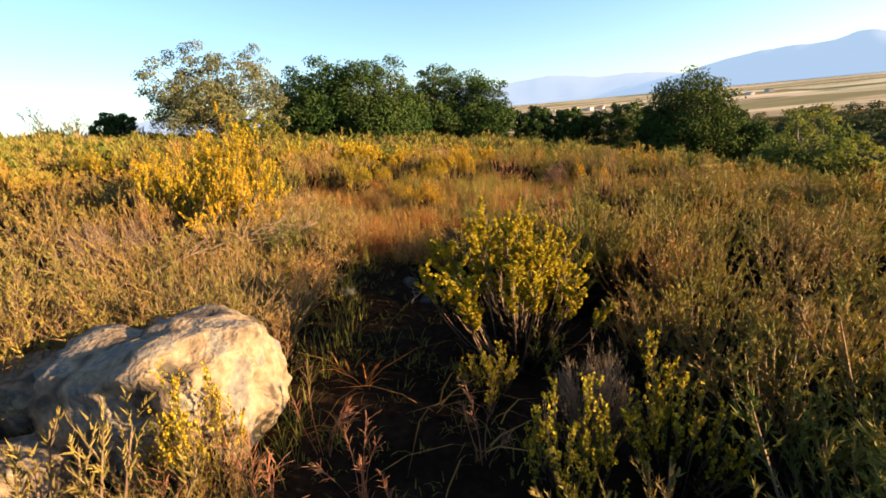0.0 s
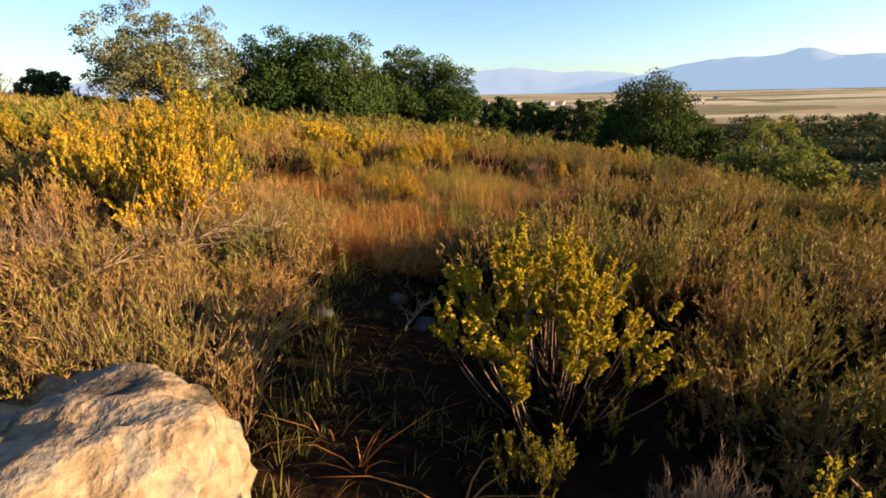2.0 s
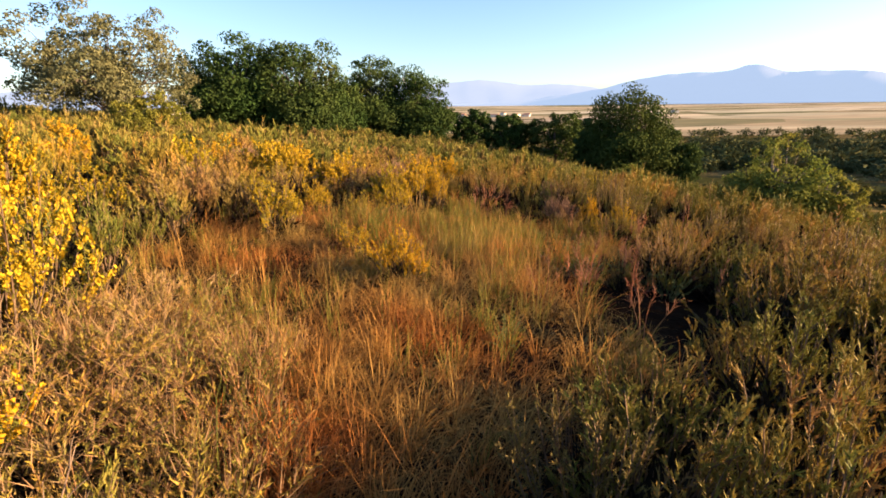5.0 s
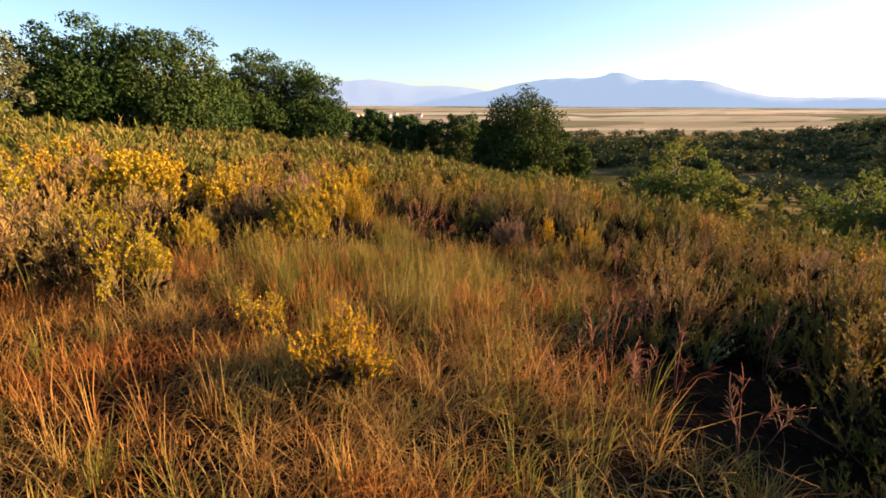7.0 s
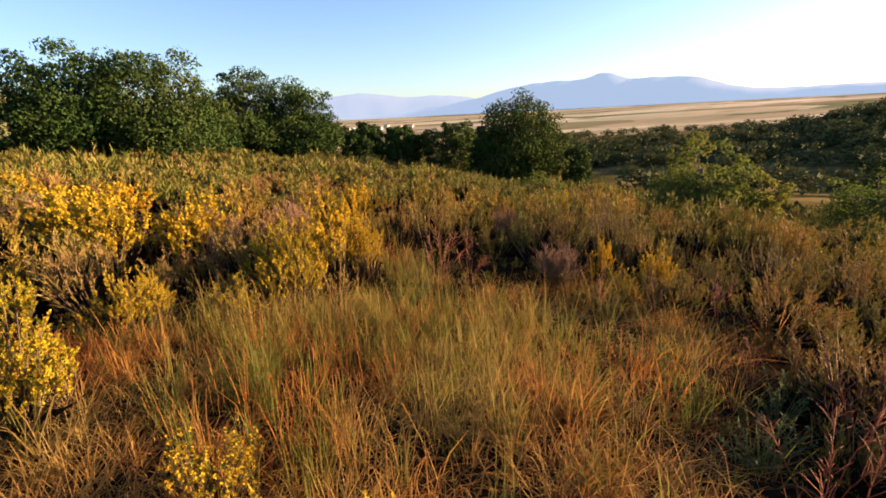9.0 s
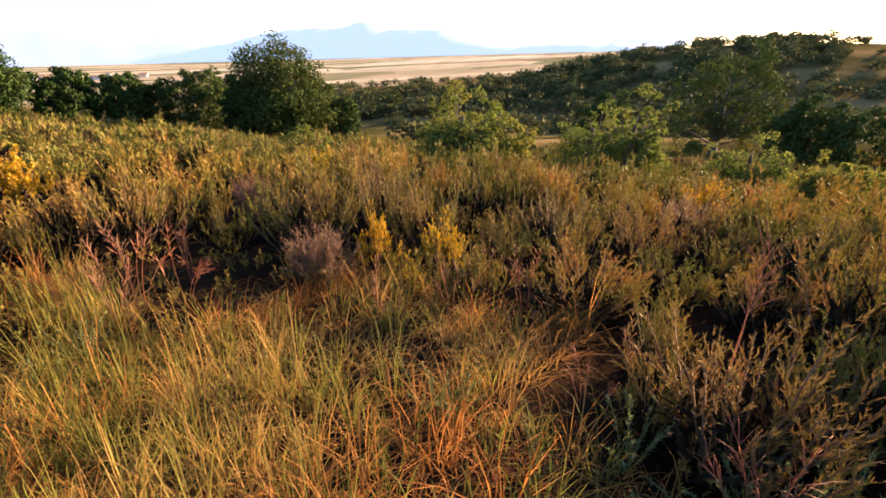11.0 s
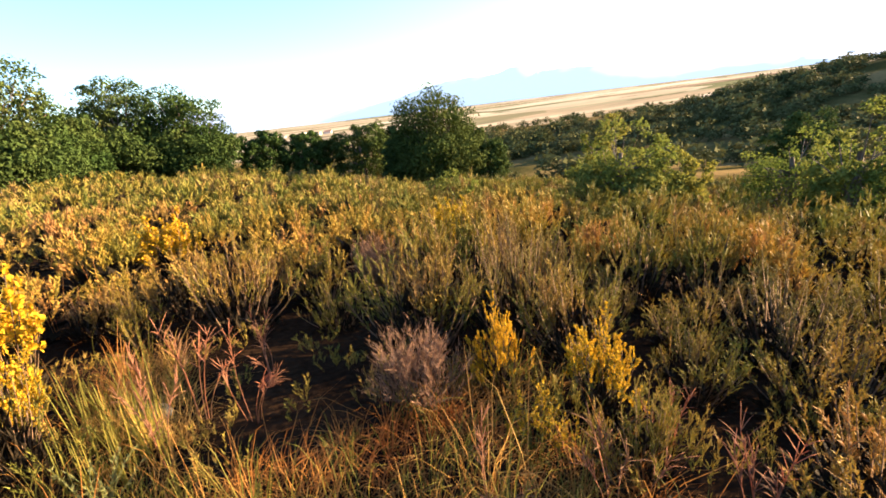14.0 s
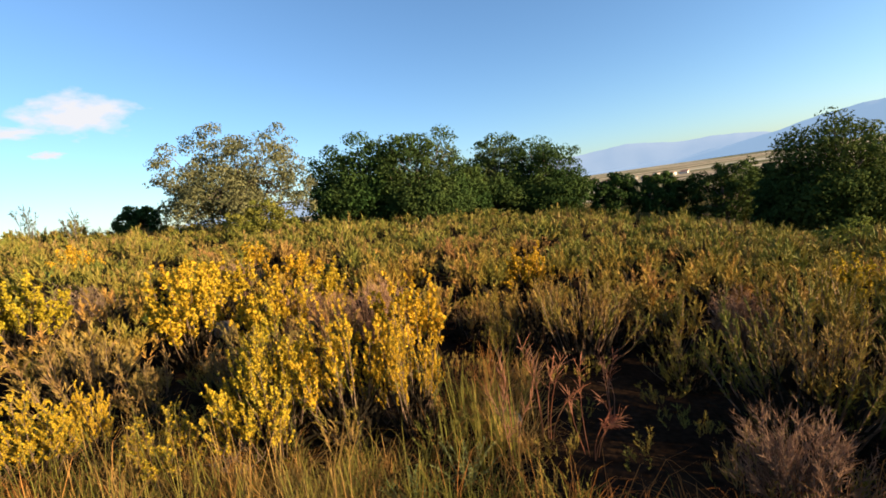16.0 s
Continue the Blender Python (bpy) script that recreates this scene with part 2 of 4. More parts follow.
def land_mesh():
    radii = np.concatenate([[0.0], np.geomspace(0.35, 4900, 150)])
    n = 240
    ang = np.linspace(0, 2 * math.pi, n, endpoint=False)
    R, A = np.meshgrid(radii[1:], ang, indexing="ij")
    X, Y = R * np.sin(A), R * np.cos(A) + 4 * (1 - ramp01(R, 20, 60))
    V = np.stack([X, Y, land(X, Y)], -1).reshape(-1, 3)
    V = np.vstack([[[0, 4, float(land(0, 4))]], V])
    F = [(0, 1 + (j + 1) % n, 1 + j) for j in range(n)]
    i, j = np.meshgrid(np.arange(len(radii) - 2), np.arange(n), indexing="ij")
    a, b = 1 + i * n + j, 1 + i * n + (j + 1) % n
    quads = np.stack([a, b, b + n, a + n], -1).reshape(-1, 4)[:, ::-1]
    me = bpy.data.meshes.new("ground")
    me.from_pydata(V.tolist(), [], F + quads.tolist())
    me.polygons.foreach_set("use_smooth", [True] * len(me.polygons))
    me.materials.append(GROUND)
    return me


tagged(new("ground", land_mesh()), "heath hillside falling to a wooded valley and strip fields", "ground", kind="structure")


# ---- plant building kit ----
class Soup:
    """Triangles gathered with numpy."""
    def __init__(self):
        self.v, self.f, self.n = [], [], 0

    def tris(self, p):
        p = np.asarray(p).reshape(-1, 3)
        self.v.append(p)
        self.f.append(np.arange(len(p)).reshape(-1, 3) + self.n)
        self.n += len(p)

    def mesh(self, p, f):
        self.v.append(np.asarray(p).reshape(-1, 3))
        self.f.append(np.asarray(f).reshape(-1, 3) + self.n)
        self.n += len(self.v[-1])

    def tubes(self, paths, radii, sides=3):
        """paths (n, k, 3); radii (k,) or (n, k)."""
        paths = np.asarray(paths, float)
        n, k, _ = paths.shape
        radii = np.broadcast_to(np.asarray(radii, float), (n, k))
        d = np.gradient(paths, axis=1)
        d /= np.linalg.norm(d, axis=2, keepdims=True) + 1e-9
        ref = np.where(np.abs(d[..., 2:3]) > 0.9, np.array([1.0, 0, 0]), np.array([0, 0, 1.0]))
        u = np.cross(d, ref)
        u /= np.linalg.norm(u, axis=2, keepdims=True) + 1e-9
        w = np.cross(d, u)
        a = np.arange(sides) * 2 * math.pi / sides
        ring = paths[:, :, None] + radii[:, :, None, None] * (u[:, :, None] * np.cos(a)[:, None] + w[:, :, None] * np.sin(a)[:, None])
        idx = np.arange(n * k * sides).reshape(n, k, sides)
        p, q = idx[:, :-1], idx[:, 1:]
        p2, q2 = np.roll(p, -1, 2), np.roll(q, -1, 2)
        f = np.concatenate([np.stack([p, p2, q2], -1).reshape(-1, 3), np.stack([p, q2, q], -1).reshape(-1, 3)])
        self.mesh(ring.reshape(-1, 3), f)

    def make(self, name, mat, smooth=False):
        V, F = np.concatenate(self.v), np.concatenate(self.f)
        me = bpy.data.meshes.new(name)
        me.vertices.add(len(V))
        me.vertices.foreach_set("co", V.astype(np.float32).ravel())
        me.loops.add(F.size)
        me.loops.foreach_set("vertex_index", F.astype(np.int32).ravel())
        me.polygons.add(len(F))
        me.polygons.foreach_set("loop_start", np.arange(0, F.size, 3, dtype=np.int32))
        me.update(calc_edges=True)
        if smooth:
            me.polygons.foreach_set("use_smooth", [True] * len(F))
        me.materials.append(mat)
        return me


def unit(v):
    return v / (np.linalg.norm(v, axis=-1, keepdims=True) + 1e-9)


def blades(soup, base, way, length, width, rng):
    """Flat pointed leaves, one triangle each, from base along way."""
    side = unit(np.cross(way, unit(rng.normal(size=way.shape))))
    length, width = np.broadcast_to(length, len(base))[:, None], np.broadcast_to(width, len(base))[:, None]
    soup.tris(np.stack([base - side * width / 2, base + side * width / 2, base + way * length], 1))


def stems_of(rng, n, height, spread, lean, k=5, foot=0.25):
    """Curved stems that fan out from a foot. Returns paths (n, k, 3)."""
    a = rng.uniform(0, 2 * math.pi, n)
    q = np.sqrt(rng.uniform(0, 1, n))
    out = np.stack([np.cos(a), np.sin(a), np.zeros(n)], 1)
    base = out * (q * spread * foot)[:, None]
    h = height * (1 - 0.45 * q ** 2) * rng.uniform(0.72, 1.05, n)
    reach = spread * q * rng.uniform(0.75, 1.1, n)
    s = np.linspace(0, 1, k)
    wob = rng.normal(0, 0.03 * height, (n, 3))
    p = base[:, None] + (out * (reach * (1 - foot))[:, None])[:, None] * (s ** (1 + lean))[None, :, None]
    p = p + np.array([0, 0, 1.0]) * (h[:, None] * s ** (0.85))[:, :, None] + wob[:, None] * np.sin(s * 3.1)[None, :, None]
    return p


def along(paths, t):
    """Points and directions at t (n,) of 0..1 on each path."""
    n, k, _ = paths.shape
    f = np.clip(t, 0, 0.999) * (k - 1)
    i = f.astype(int)
    r = np.arange(n)
    a, b = paths[r, i], paths[r, i + 1]
    return a + (b - a) * (f - i)[:, None], unit(b - a)


def side_twigs(rng, stems, per, length, lo=0.35, up=0.6):
    n = len(stems)
    big = np.repeat(stems, per, 0)
    t = rng.uniform(lo, 1.0, n * per)
    p, d = along(big, t)
    way = unit(d * 0.9 + unit(rng.normal(size=p.shape)) * 0.75 + np.array([0, 0, up]))
    ln = length * rng.uniform(0.5, 1.1, n * per) * (1.15 - 0.4 * t)
    return np.stack([p, p + way * ln[:, None] * 0.55 + np.array([0, 0, 0.01]), p + way * ln[:, None] + np.array([0, 0, 0.04]) * ln[:, None]], 1)


def leaves_on(soup, rng, twigs, per, length, width, spread=0.7, lo=0.1):
    big = np.repeat(twigs, per, 0)
    p, d = along(big, rng.uniform(lo, 1, len(big)))
    way = unit(d + unit(rng.normal(size=p.shape)) * spread)
    blades(soup, p, way, length * rng.uniform(0.6, 1.3, len(big)), width * rng.uniform(0.7, 1.2, len(big)), rng)


def part(name, mesh, parent, label=""):
    ob = new(name, mesh)
    ob.parent = parent
    return tagged(ob, label) if label else ob


def place(x, y, turn=0.0, size=1.0, sink=0.02, tall=1.0):
    return Matrix.LocRotScale((x, y, float(land(x, y)) - sink), Euler((0, 0, turn)), (size, size, size * tall))


def put(master, x, y, turn, size=1.0, tall=1.0, label=""):
    ob = copy_thing(master, place(x, y, turn))
    ob.matrix_basis = place(x, y, turn, size, 0.02, tall)
    return tagged(ob, label) if label else ob


MASTERS = []


def master(name, label, category, group=""):
    """A plant's empty, built first far under the ground as a pattern and taken away once its copies stand."""
    ob = tagged(new(name), label, category, group)
    MASTERS.append(ob)
    return ob


def shade_thicket(rng, height, spread, share, n=260):
    """The close tangle of dead twigs at a shrub's heart: near-black slivers that stand in for the shade there and lean
    all ways in a low mound.
    """
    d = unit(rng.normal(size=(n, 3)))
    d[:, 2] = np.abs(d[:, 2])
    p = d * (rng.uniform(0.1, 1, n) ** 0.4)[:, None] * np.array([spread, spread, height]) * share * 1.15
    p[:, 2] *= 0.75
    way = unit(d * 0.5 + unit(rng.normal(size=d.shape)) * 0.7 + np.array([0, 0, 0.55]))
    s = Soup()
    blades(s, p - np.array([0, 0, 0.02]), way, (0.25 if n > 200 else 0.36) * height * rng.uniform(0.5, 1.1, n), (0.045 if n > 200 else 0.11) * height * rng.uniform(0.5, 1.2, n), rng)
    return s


def mound_stems(rng, n, height, spread, heads=6, k=5, drop=0.4):
    """Stems of several close heads, each a small upright dome, that make one uneven bush."""
    a = rng.uniform(0, 2 * math.pi) + np.arange(heads) * 2 * math.pi * 0.382 + rng.normal(0, 0.3, heads)
    q = np.sqrt((np.arange(heads) + 0.35) / heads)
    c = np.stack([np.cos(a) * q * 0.72, np.sin(a) * q * 0.72], 1) * spread
    top = height * (1 - drop * q ** 2) * rng.uniform(0.82, 1.06, heads)
    size = spread * rng.uniform(0.30, 0.46, heads)
    w = rng.choice(heads, n, p=size ** 2 / (size ** 2).sum())
    b, e = rng.uniform(0, 2 * math.pi, n), rng.uniform(0, 1, n)
    ring = np.sqrt(e) * rng.uniform(0.75, 1.12, n)
    tip = np.stack([c[w, 0] + np.cos(b) * ring * size[w], c[w, 1] + np.sin(b) * ring * size[w],
                    top[w] * (1 - drop * e) * rng.uniform(0.86, 1.05, n)], 1)
    foot = np.stack([tip[:, 0] * 0.35, tip[:, 1] * 0.35, np.zeros(n)], 1) + rng.normal(0, 0.02, (n, 3)) * (1, 1, 0)
    bend = foot + (tip - foot) * (0.72, 0.72, 0.5)
    t = np.linspace(0, 1, k)[None, :, None]
    return foot[:, None] * (1 - t) ** 2 + bend[:, None] * 2 * t * (1 - t) + tip[:, None] * t * t


def heath_soup(rng, n, height, spread, per, leaves, leaf, width, wood=True, heads=6):
    """Close plumes: stems set with short upright twigs and fine leaves, thick towards their tips."""
    st, fo = Soup(), Soup()
    stems = mound_stems(rng, n, height, spread, heads)
    tw = side_twigs(rng, stems, per, 0.17 * height, 0.42, 0.5)
    if wood:
        st.tubes(stems[:, ::2], np.linspace(0.007, 0.002, 3) * (height / 0.8))
        st.tubes(tw[::4, [0, 2]], (0.0022, 0.0008))
    leaves_on(fo, rng, tw, leaves, leaf, width, 0.55)
    leaves_on(fo, rng, stems[:, 2:], leaves * 2, leaf, width, 0.6)
    return st, fo


def heath_shrub(seed, height=0.8, spread=0.5, stems_n=26, per=8, leaves=14, leaf=0.038, width=0.018, dry=False):
    rng = np.random.default_rng(seed)
    ob = master("heath_shrub", "dry golden-brown heath shrub of fine twiggy sprays" if dry else "bushy olive-green heath shrub with fine upright sprays", "shrub", "heath shrubs on the hillside")
    st, fo = heath_soup(rng, stems_n, height, spread, per, leaves, leaf, width)
    part("branchwork", st.make("heath branchwork", TWIG), ob, "thin brown twigs")
    part("foliage", fo.make("heath foliage", DRY_HEATH_LEAF if dry else HEATH_LEAF), ob)
    part("inner_thicket", shade_thicket(rng, height, spread, 0.50).make("heath thicket", SHADE_TWIG), ob, "tangle of dead twigs, near-black for the shade inside the shrub")
    return ob


def gorse_bush(seed, height=0.75, spread=0.42, bloom=17, stems_n=46, petal=1.0, heads=7, bare=0.4, drop=0.4):
    rng = np.random.default_rng(seed)
    ob = master("gorse_bush", "gorse bush in bright yellow flower among dry grass", "bush", "flowering gorse bushes")
    st, fo, fl = Soup(), Soup(), Soup()
    stems = mound_stems(rng, stems_n, height, spread, heads, 5, drop)
    st.tubes(stems, np.linspace(0.005, 0.0015, stems.shape[1]))
    tw = side_twigs(rng, stems, 8, 0.2 * height, bare, 0.7)
    st.tubes(tw[::2, [0, 2]], (0.002, 0.0008))
    leaves_on(fo, rng, tw, 4 if bare > 0.6 else 7, 0.026, 0.008, 0.8)
    clump = np.array([noise.noise(Vector(q * 7.0) + Vector((seed, 0, 0))) for q in tw[:, 2]])
    sel = tw[(tw[:, 2, 2] > height * 0.3) & (clump > -0.38)]
    big = np.repeat(sel, bloom, 0)
    p, d = along(big, rng.uniform(0.35, 1.0, len(big)))
    way = unit(d * 0.5 + unit(rng.normal(size=p.shape)))
    s = rng.uniform(0.010, 0.0165, len(big))[:, None] * petal
    side = unit(np.cross(way, unit(rng.normal(size=way.shape))))
    tip, hollow = p + way * s * 1.3, p + way * s * 0.7
    fl.tris(np.concatenate([np.stack([p, hollow + side * s * 0.85, tip], 1), np.stack([p, tip, hollow - side * s * 0.85 + np.cross(side, way) * s * 0.3], 1)]))
    part("branchwork", st.make("gorse branchwork", TWIG), ob, "thin brown twigs")
    part("inner_thicket", shade_thicket(rng, height, spread, 0.38).make("gorse thicket", SHADE_TWIG), ob, "tangle of dead twigs, near-black for the shade inside the shrub")
    part("foliage", fo.make("gorse foliage", GORSE_LEAF), ob, "small dull green leaves")
    part("blossom", fl.make("gorse blossom", FLOWER), ob, "clusters of bright yellow flowers")
    return ob


def straggle_shrub(seed, height=0.5, spread=0.55):
    """Long thin half-bare shoots that sprawl one over another, with olive sprigs along them."""
    rng = np.random.default_rng(seed)
    ob = master("straggling_shrub", "sprawling shrub of thin pale brown shoots and sparse olive leaves", "shrub", "straggling shrubs along the trail")
    st, tw2, fo = Soup(), Soup(), Soup()
    stems = stems_of(rng, 80, height, spread, 0.15, 5, 0.55)
    drift = np.array([math.cos(seed), math.sin(seed), -0.15]) * 0.3 * spread
    stems = stems + drift * (np.linspace(0, 1, 5) ** 1.6)[None, :, None] * rng.uniform(0.2, 1.3, (80, 1, 1))
    st.tubes(stems, np.linspace(0.0036, 0.0011, 5))
    tw = side_twigs(rng, stems, 7, 0.26 * height, 0.2, 0.35)
    leaves_on(tw2, rng, tw, 3, 0.075, 0.0032, 0.45)
    green = tw[rng.uniform(0, 1, len(tw)) < 0.75]
    leaves_on(fo, rng, green, 11, 0.021, 0.0064, 0.7)
    part("branchwork", st.make("straggling branchwork", PALE_TWIG), ob, "thin pale brown shoots")
    part("spray", tw2.make("straggling spray", PALE_TWIG), ob)
    part("foliage", fo.make("straggling foliage", HEATH_LEAF), ob, "tiny olive leaves")
    tagged(part("inner_thicket", shade_thicket(rng, height, spread, 0.55, 220).make("straggling thicket", SHADE_TWIG), ob), "tangle of dead twigs, near-black for the shade inside the shrub", kind="stuff")
    return ob


def dead_tuft(seed, height=0.55, spread=0.3):
    rng = np.random.default_rng(seed)
    ob = master("dead_shrub", "dry pinkish-grey dead shrub of bare fine twigs", "shrub", "dead shrubs")
    st, tw2 = Soup(), Soup()
    stems = stems_of(rng, 60, height, spread, 0.2)
    st.tubes(stems, np.linspace(0.005, 0.001, stems.shape[1]))
    tw = side_twigs(rng, stems, 9, 0.34 * height, 0.25, 0.8)
    leaves_on(tw2, rng, tw, 9, 0.05, 0.0036, 0.5)
    part("branchwork", st.make("dead branchwork", DEAD_TWIG), ob)
    part("spray", tw2.make("dead spray", DEAD_TWIG), ob)
    return ob


def grass_blades(soup, rng, base, height, width, lean, a=None):
    """Bent ribbons of three lengths, five triangles each."""
    n = len(base)
    a = rng.uniform(0, 2 * math.pi, n) if a is None else a
    out = np.stack([np.cos(a), np.sin(a), np.zeros(n)], 1)
    side = np.stack([-np.sin(a + 0.6), np.cos(a + 0.6), np.zeros(n)], 1)
    h = (height * rng.uniform(0.5, 1.15, n))[:, None]
    b = (lean * rng.uniform(0.1, 1.2, n))[:, None] * h
    up = np.array([0, 0, 1.0])
    p0, p1, p2 = base, base + up * h * 0.45 + out * b * 0.2, base + up * h * 0.82 + out * b * 0.6
    p3 = base + up * h * (1 - 0.25 * np.clip(b / h, 0, 1.5)) + out * b * 1.15
    w = (width * rng.uniform(0.7, 1.3, n))[:, None] * side / 2
    V = np.stack([p0 - w, p0 + w, p1 - w * 0.9, p1 + w * 0.9, p2 - w * 0.6, p2 + w * 0.6, p3], 1)
    f = np.array([[0, 1, 3], [0, 3, 2], [2, 3, 5], [2, 5, 4], [4, 5, 6]])
    soup.mesh(V.reshape(-1, 3), (np.arange(n)[:, None, None] * 7 + f).reshape(-1, 3))


def blob_rock(seed, size, rough=0.18, fine=5):
    """A weathered boulder: facets, hollows and a broken edge."""
    bm = bmesh.new()
    bmesh.ops.create_icosphere(bm, subdivisions=fine, radius=1.0)
    off = Vector((seed * 3.7, seed * 1.9, seed * 5.3))
    for v in bm.verts:
        p = v.co.copy()
        k = max(abs(p.x), abs(p.y), abs(p.z))
        p = p.lerp(p / k, 0.45)
        d = noise.fractal(p * 1.1 + off, 1.0, 2.0, 5) * rough + (noise.cell(p * 2.2 + off) - 0.5) * 0.06
        d += noise.fractal(p * 6 + off, 0.9, 2.0, 4) * 0.03
        v.co = Vector((p.x * size[0], p.y * size[1], p.z * size[2])) * (1 + d)
    me = bpy.data.meshes.new("boulder")
    bm.to_mesh(me)
    bm.free()
    me.polygons.foreach_set("use_smooth", [True] * len(me.polygons))
    return me


def stalk_plant(seed, height=0.55, tufts=5, lean=0.4, spike=1.0):
    """Dry reddish stalks, each with a spray of stiff spikes at its top."""
    rng = np.random.default_rng(seed)
    ob = master("dry_stalk", "dry reddish grass stalks with stiff spiky seed heads", "dry plant", "dry stalks along the trail")
    for s in stems_of(rng, tufts, height, lean * height, 0.5, 5, 0.2):
        st, hd = Soup(), Soup()
        st.tubes(s[None], np.linspace(0.0032, 0.0014, 5))
        way = unit(s[-1] - s[-2])
        V, F = [], []
        u = unit(np.cross(way, [0.3, 1, 0.2]))
        ring = [u * math.cos(q) + np.cross(way, u) * math.sin(q) for q in (0, 2.09, 4.19)]
        for k in range(5):
            V.extend(s[-1] + (s[-2] - s[-1]) * k * 0.33 + q * 0.0014 for q in ring)
            if k:
                F.extend(f for q in range(3) for f in ((3 * k - 3 + q, 3 * k - 3 + (q + 1) % 3, 3 * k + q), (3 * k + q, 3 * k - 3 + (q + 1) % 3, 3 * k + (q + 1) % 3)))
        for k in range(5):
            at = s[-1] + (s[-2] - s[-1]) * k * 0.33
            for d, ln in zip(unit(way + unit(rng.normal(size=(3, 3))) * 0.75), rng.uniform(0.05, 0.12, 3) * spike):
                m = len(V)
                V.extend(at + d * ln * 0.6 + q * 0.0018 for q in ring)
                V.append(at + d * ln + np.array([0, 0, -0.01]))
                for q in range(3):
                    a, b = 3 * k + q, 3 * k + (q + 1) % 3
                    F.extend(((a, b, m + q), (m + q, b, m + (q + 1) % 3), (m + q, m + (q + 1) % 3, m + 3)))
        hd.mesh(V, F)
        stalk = part("stalk", st.make("stalk", RED_STALK), ob)
        part("seed_head", hd.make("seed head", RED_STALK), stalk, "stiff reddish spikes")
    return ob


def forb_plant(seed, height=0.3):
    rng = np.random.default_rng(seed)
    ob = master("leafy_herb", "low grey-green leafy herb among the grass", "herb", "herbs in the grass")
    st, fo = Soup(), Soup()
    stems = stems_of(rng, 14, height, height * 0.8, 0.4)
    st.tubes(stems, np.linspace(0.003, 0.001, 5))
    leaves_on(fo, rng, stems, 34, 0.024, 0.0085, 0.9)
    part("branchwork", st.make("herb stalk", FORB), ob)
    part("foliage", fo.make("herb foliage", FORB), ob)
    return ob


def dead_branch(seed, length=1.1):
    """A bare fallen limb that forks into crooked twigs."""
    rng = np.random.default_rng(seed)
    s = Soup()
    k = np.linspace(0, 1, 9)[:, None]
    limb = k * np.array([length, 0, 0]) + np.cumsum(rng.normal(0, 0.03 * length, (9, 3)), 0) * np.array([0.3, 1, 0.5])
    s.tubes(limb[None], np.linspace(0.0075, 0.002, 9), 6)
    tw = side_twigs(rng, np.repeat(limb[None], 1, 0), 16, 0.45 * length, 0.2, 0.25)
    tw[:, 2] += rng.normal(0, 0.03, (len(tw), 3))
    s.tubes(tw, (0.004, 0.0026, 0.001), 4)
    tw2 = side_twigs(rng, tw, 3, 0.16 * length, 0.3, 0.1)
    s.tubes(tw2, (0.0025, 0.0018, 0.0008))
    return s.make("dead branch", GREY_WOOD, True)


def bare_sapling(x, y, height, seed):
    """A thin young tree, almost leafless."""
    rng = np.random.default_rng(seed)
    ob = tagged(new("sapling"), "thin nearly leafless sapling on the skyline", "tree", "saplings on the skyline")
    wood, fo = Soup(), Soup()
    stems = stems_of(rng, 5, height, height * 0.3, 0.4, 7, 0.2)
    wood.tubes(stems, np.linspace(0.03, 0.006, 7), 4)
    tw = side_twigs(rng, stems, 9, 0.3 * height, 0.3, 0.5)
    wood.tubes(tw, (0.010, 0.006, 0.003))
    leaves_on(fo, rng, tw, 7, 0.12, 0.06, 0.9, 0.4)
    part("branchwork", wood.make("sapling wood", BARK), ob)
    part("foliage", fo.make("sapling leaves", PALE_OAK_LEAF), ob)
    ob.matrix_basis = place(x, y)


# ---- where things grow ----
PATH_LINE = np.array([(0.0, -1.5), (0.0, 0.0), (-0.35, 0.3), (-0.55, 1.8), (-0.55, 4.2), (-0.7, 5.9), (-0.2, 6.7), (0.4, 7.3), (1.4, 8.4)])


def off_line(x, y, line):
    """Distance from points to a broken line."""
    best = np.full(np.shape(x), 1e9)
    for (ax, ay), (bx, by) in zip(line[:-1], line[1:]):
        dx, dy = bx - ax, by - ay
        t = np.clip(((x - ax) * dx + (y - ay) * dy) / (dx * dx + dy * dy), 0, 1)
        best = np.minimum(best, np.hypot(x - ax - t * dx, y - ay - t * dy))
    return best


def clearing(x, y):
    """1 in the grassy clearing and on the trail, 0 in the heath."""
    x, y = np.asarray(x, float), np.asarray(y, float)
    e = np.minimum(np.hypot((x + 0.75) / 2.15, (y - 7.9) / 3.1), np.hypot((x - 1.2) / 1.75, (y - 9.3) / 1.9))
    e = np.minimum(e, np.hypot((x - 0.35) / 1.05, (y - 6.1) / 1.15))
    e = np.minimum(e, off_line(x, y, PATH_LINE) / 0.62)
    gap = off_line(x, y, np.array([(1.35, 12.4), (1.7, 11.9), (2.2, 11.1), (3.0, 10.5)])) / 0.46
    gap = np.minimum(gap, off_line(x, y, np.array([(1.4, 8.7), (3.1, 8.4), (3.6, 7.8)])) / 0.5)
    gap = np.minimum(gap, np.hypot((x - 1.8) / 0.85, (y - 6.75) / 0.72))
    gap = np.minimum(gap, np.hypot((x - 1.2) / 0.5, (y - 11.6) / 0.5))
    gap = np.minimum(gap, np.hypot((x - 0.65) / 0.7, (y - 1.65) / 0.6))
    gap = np.minimum(gap, np.hypot((x + 1.35) / 0.62, (y - 1.45) / 0.5))
    return np.minimum(e, gap) < 1


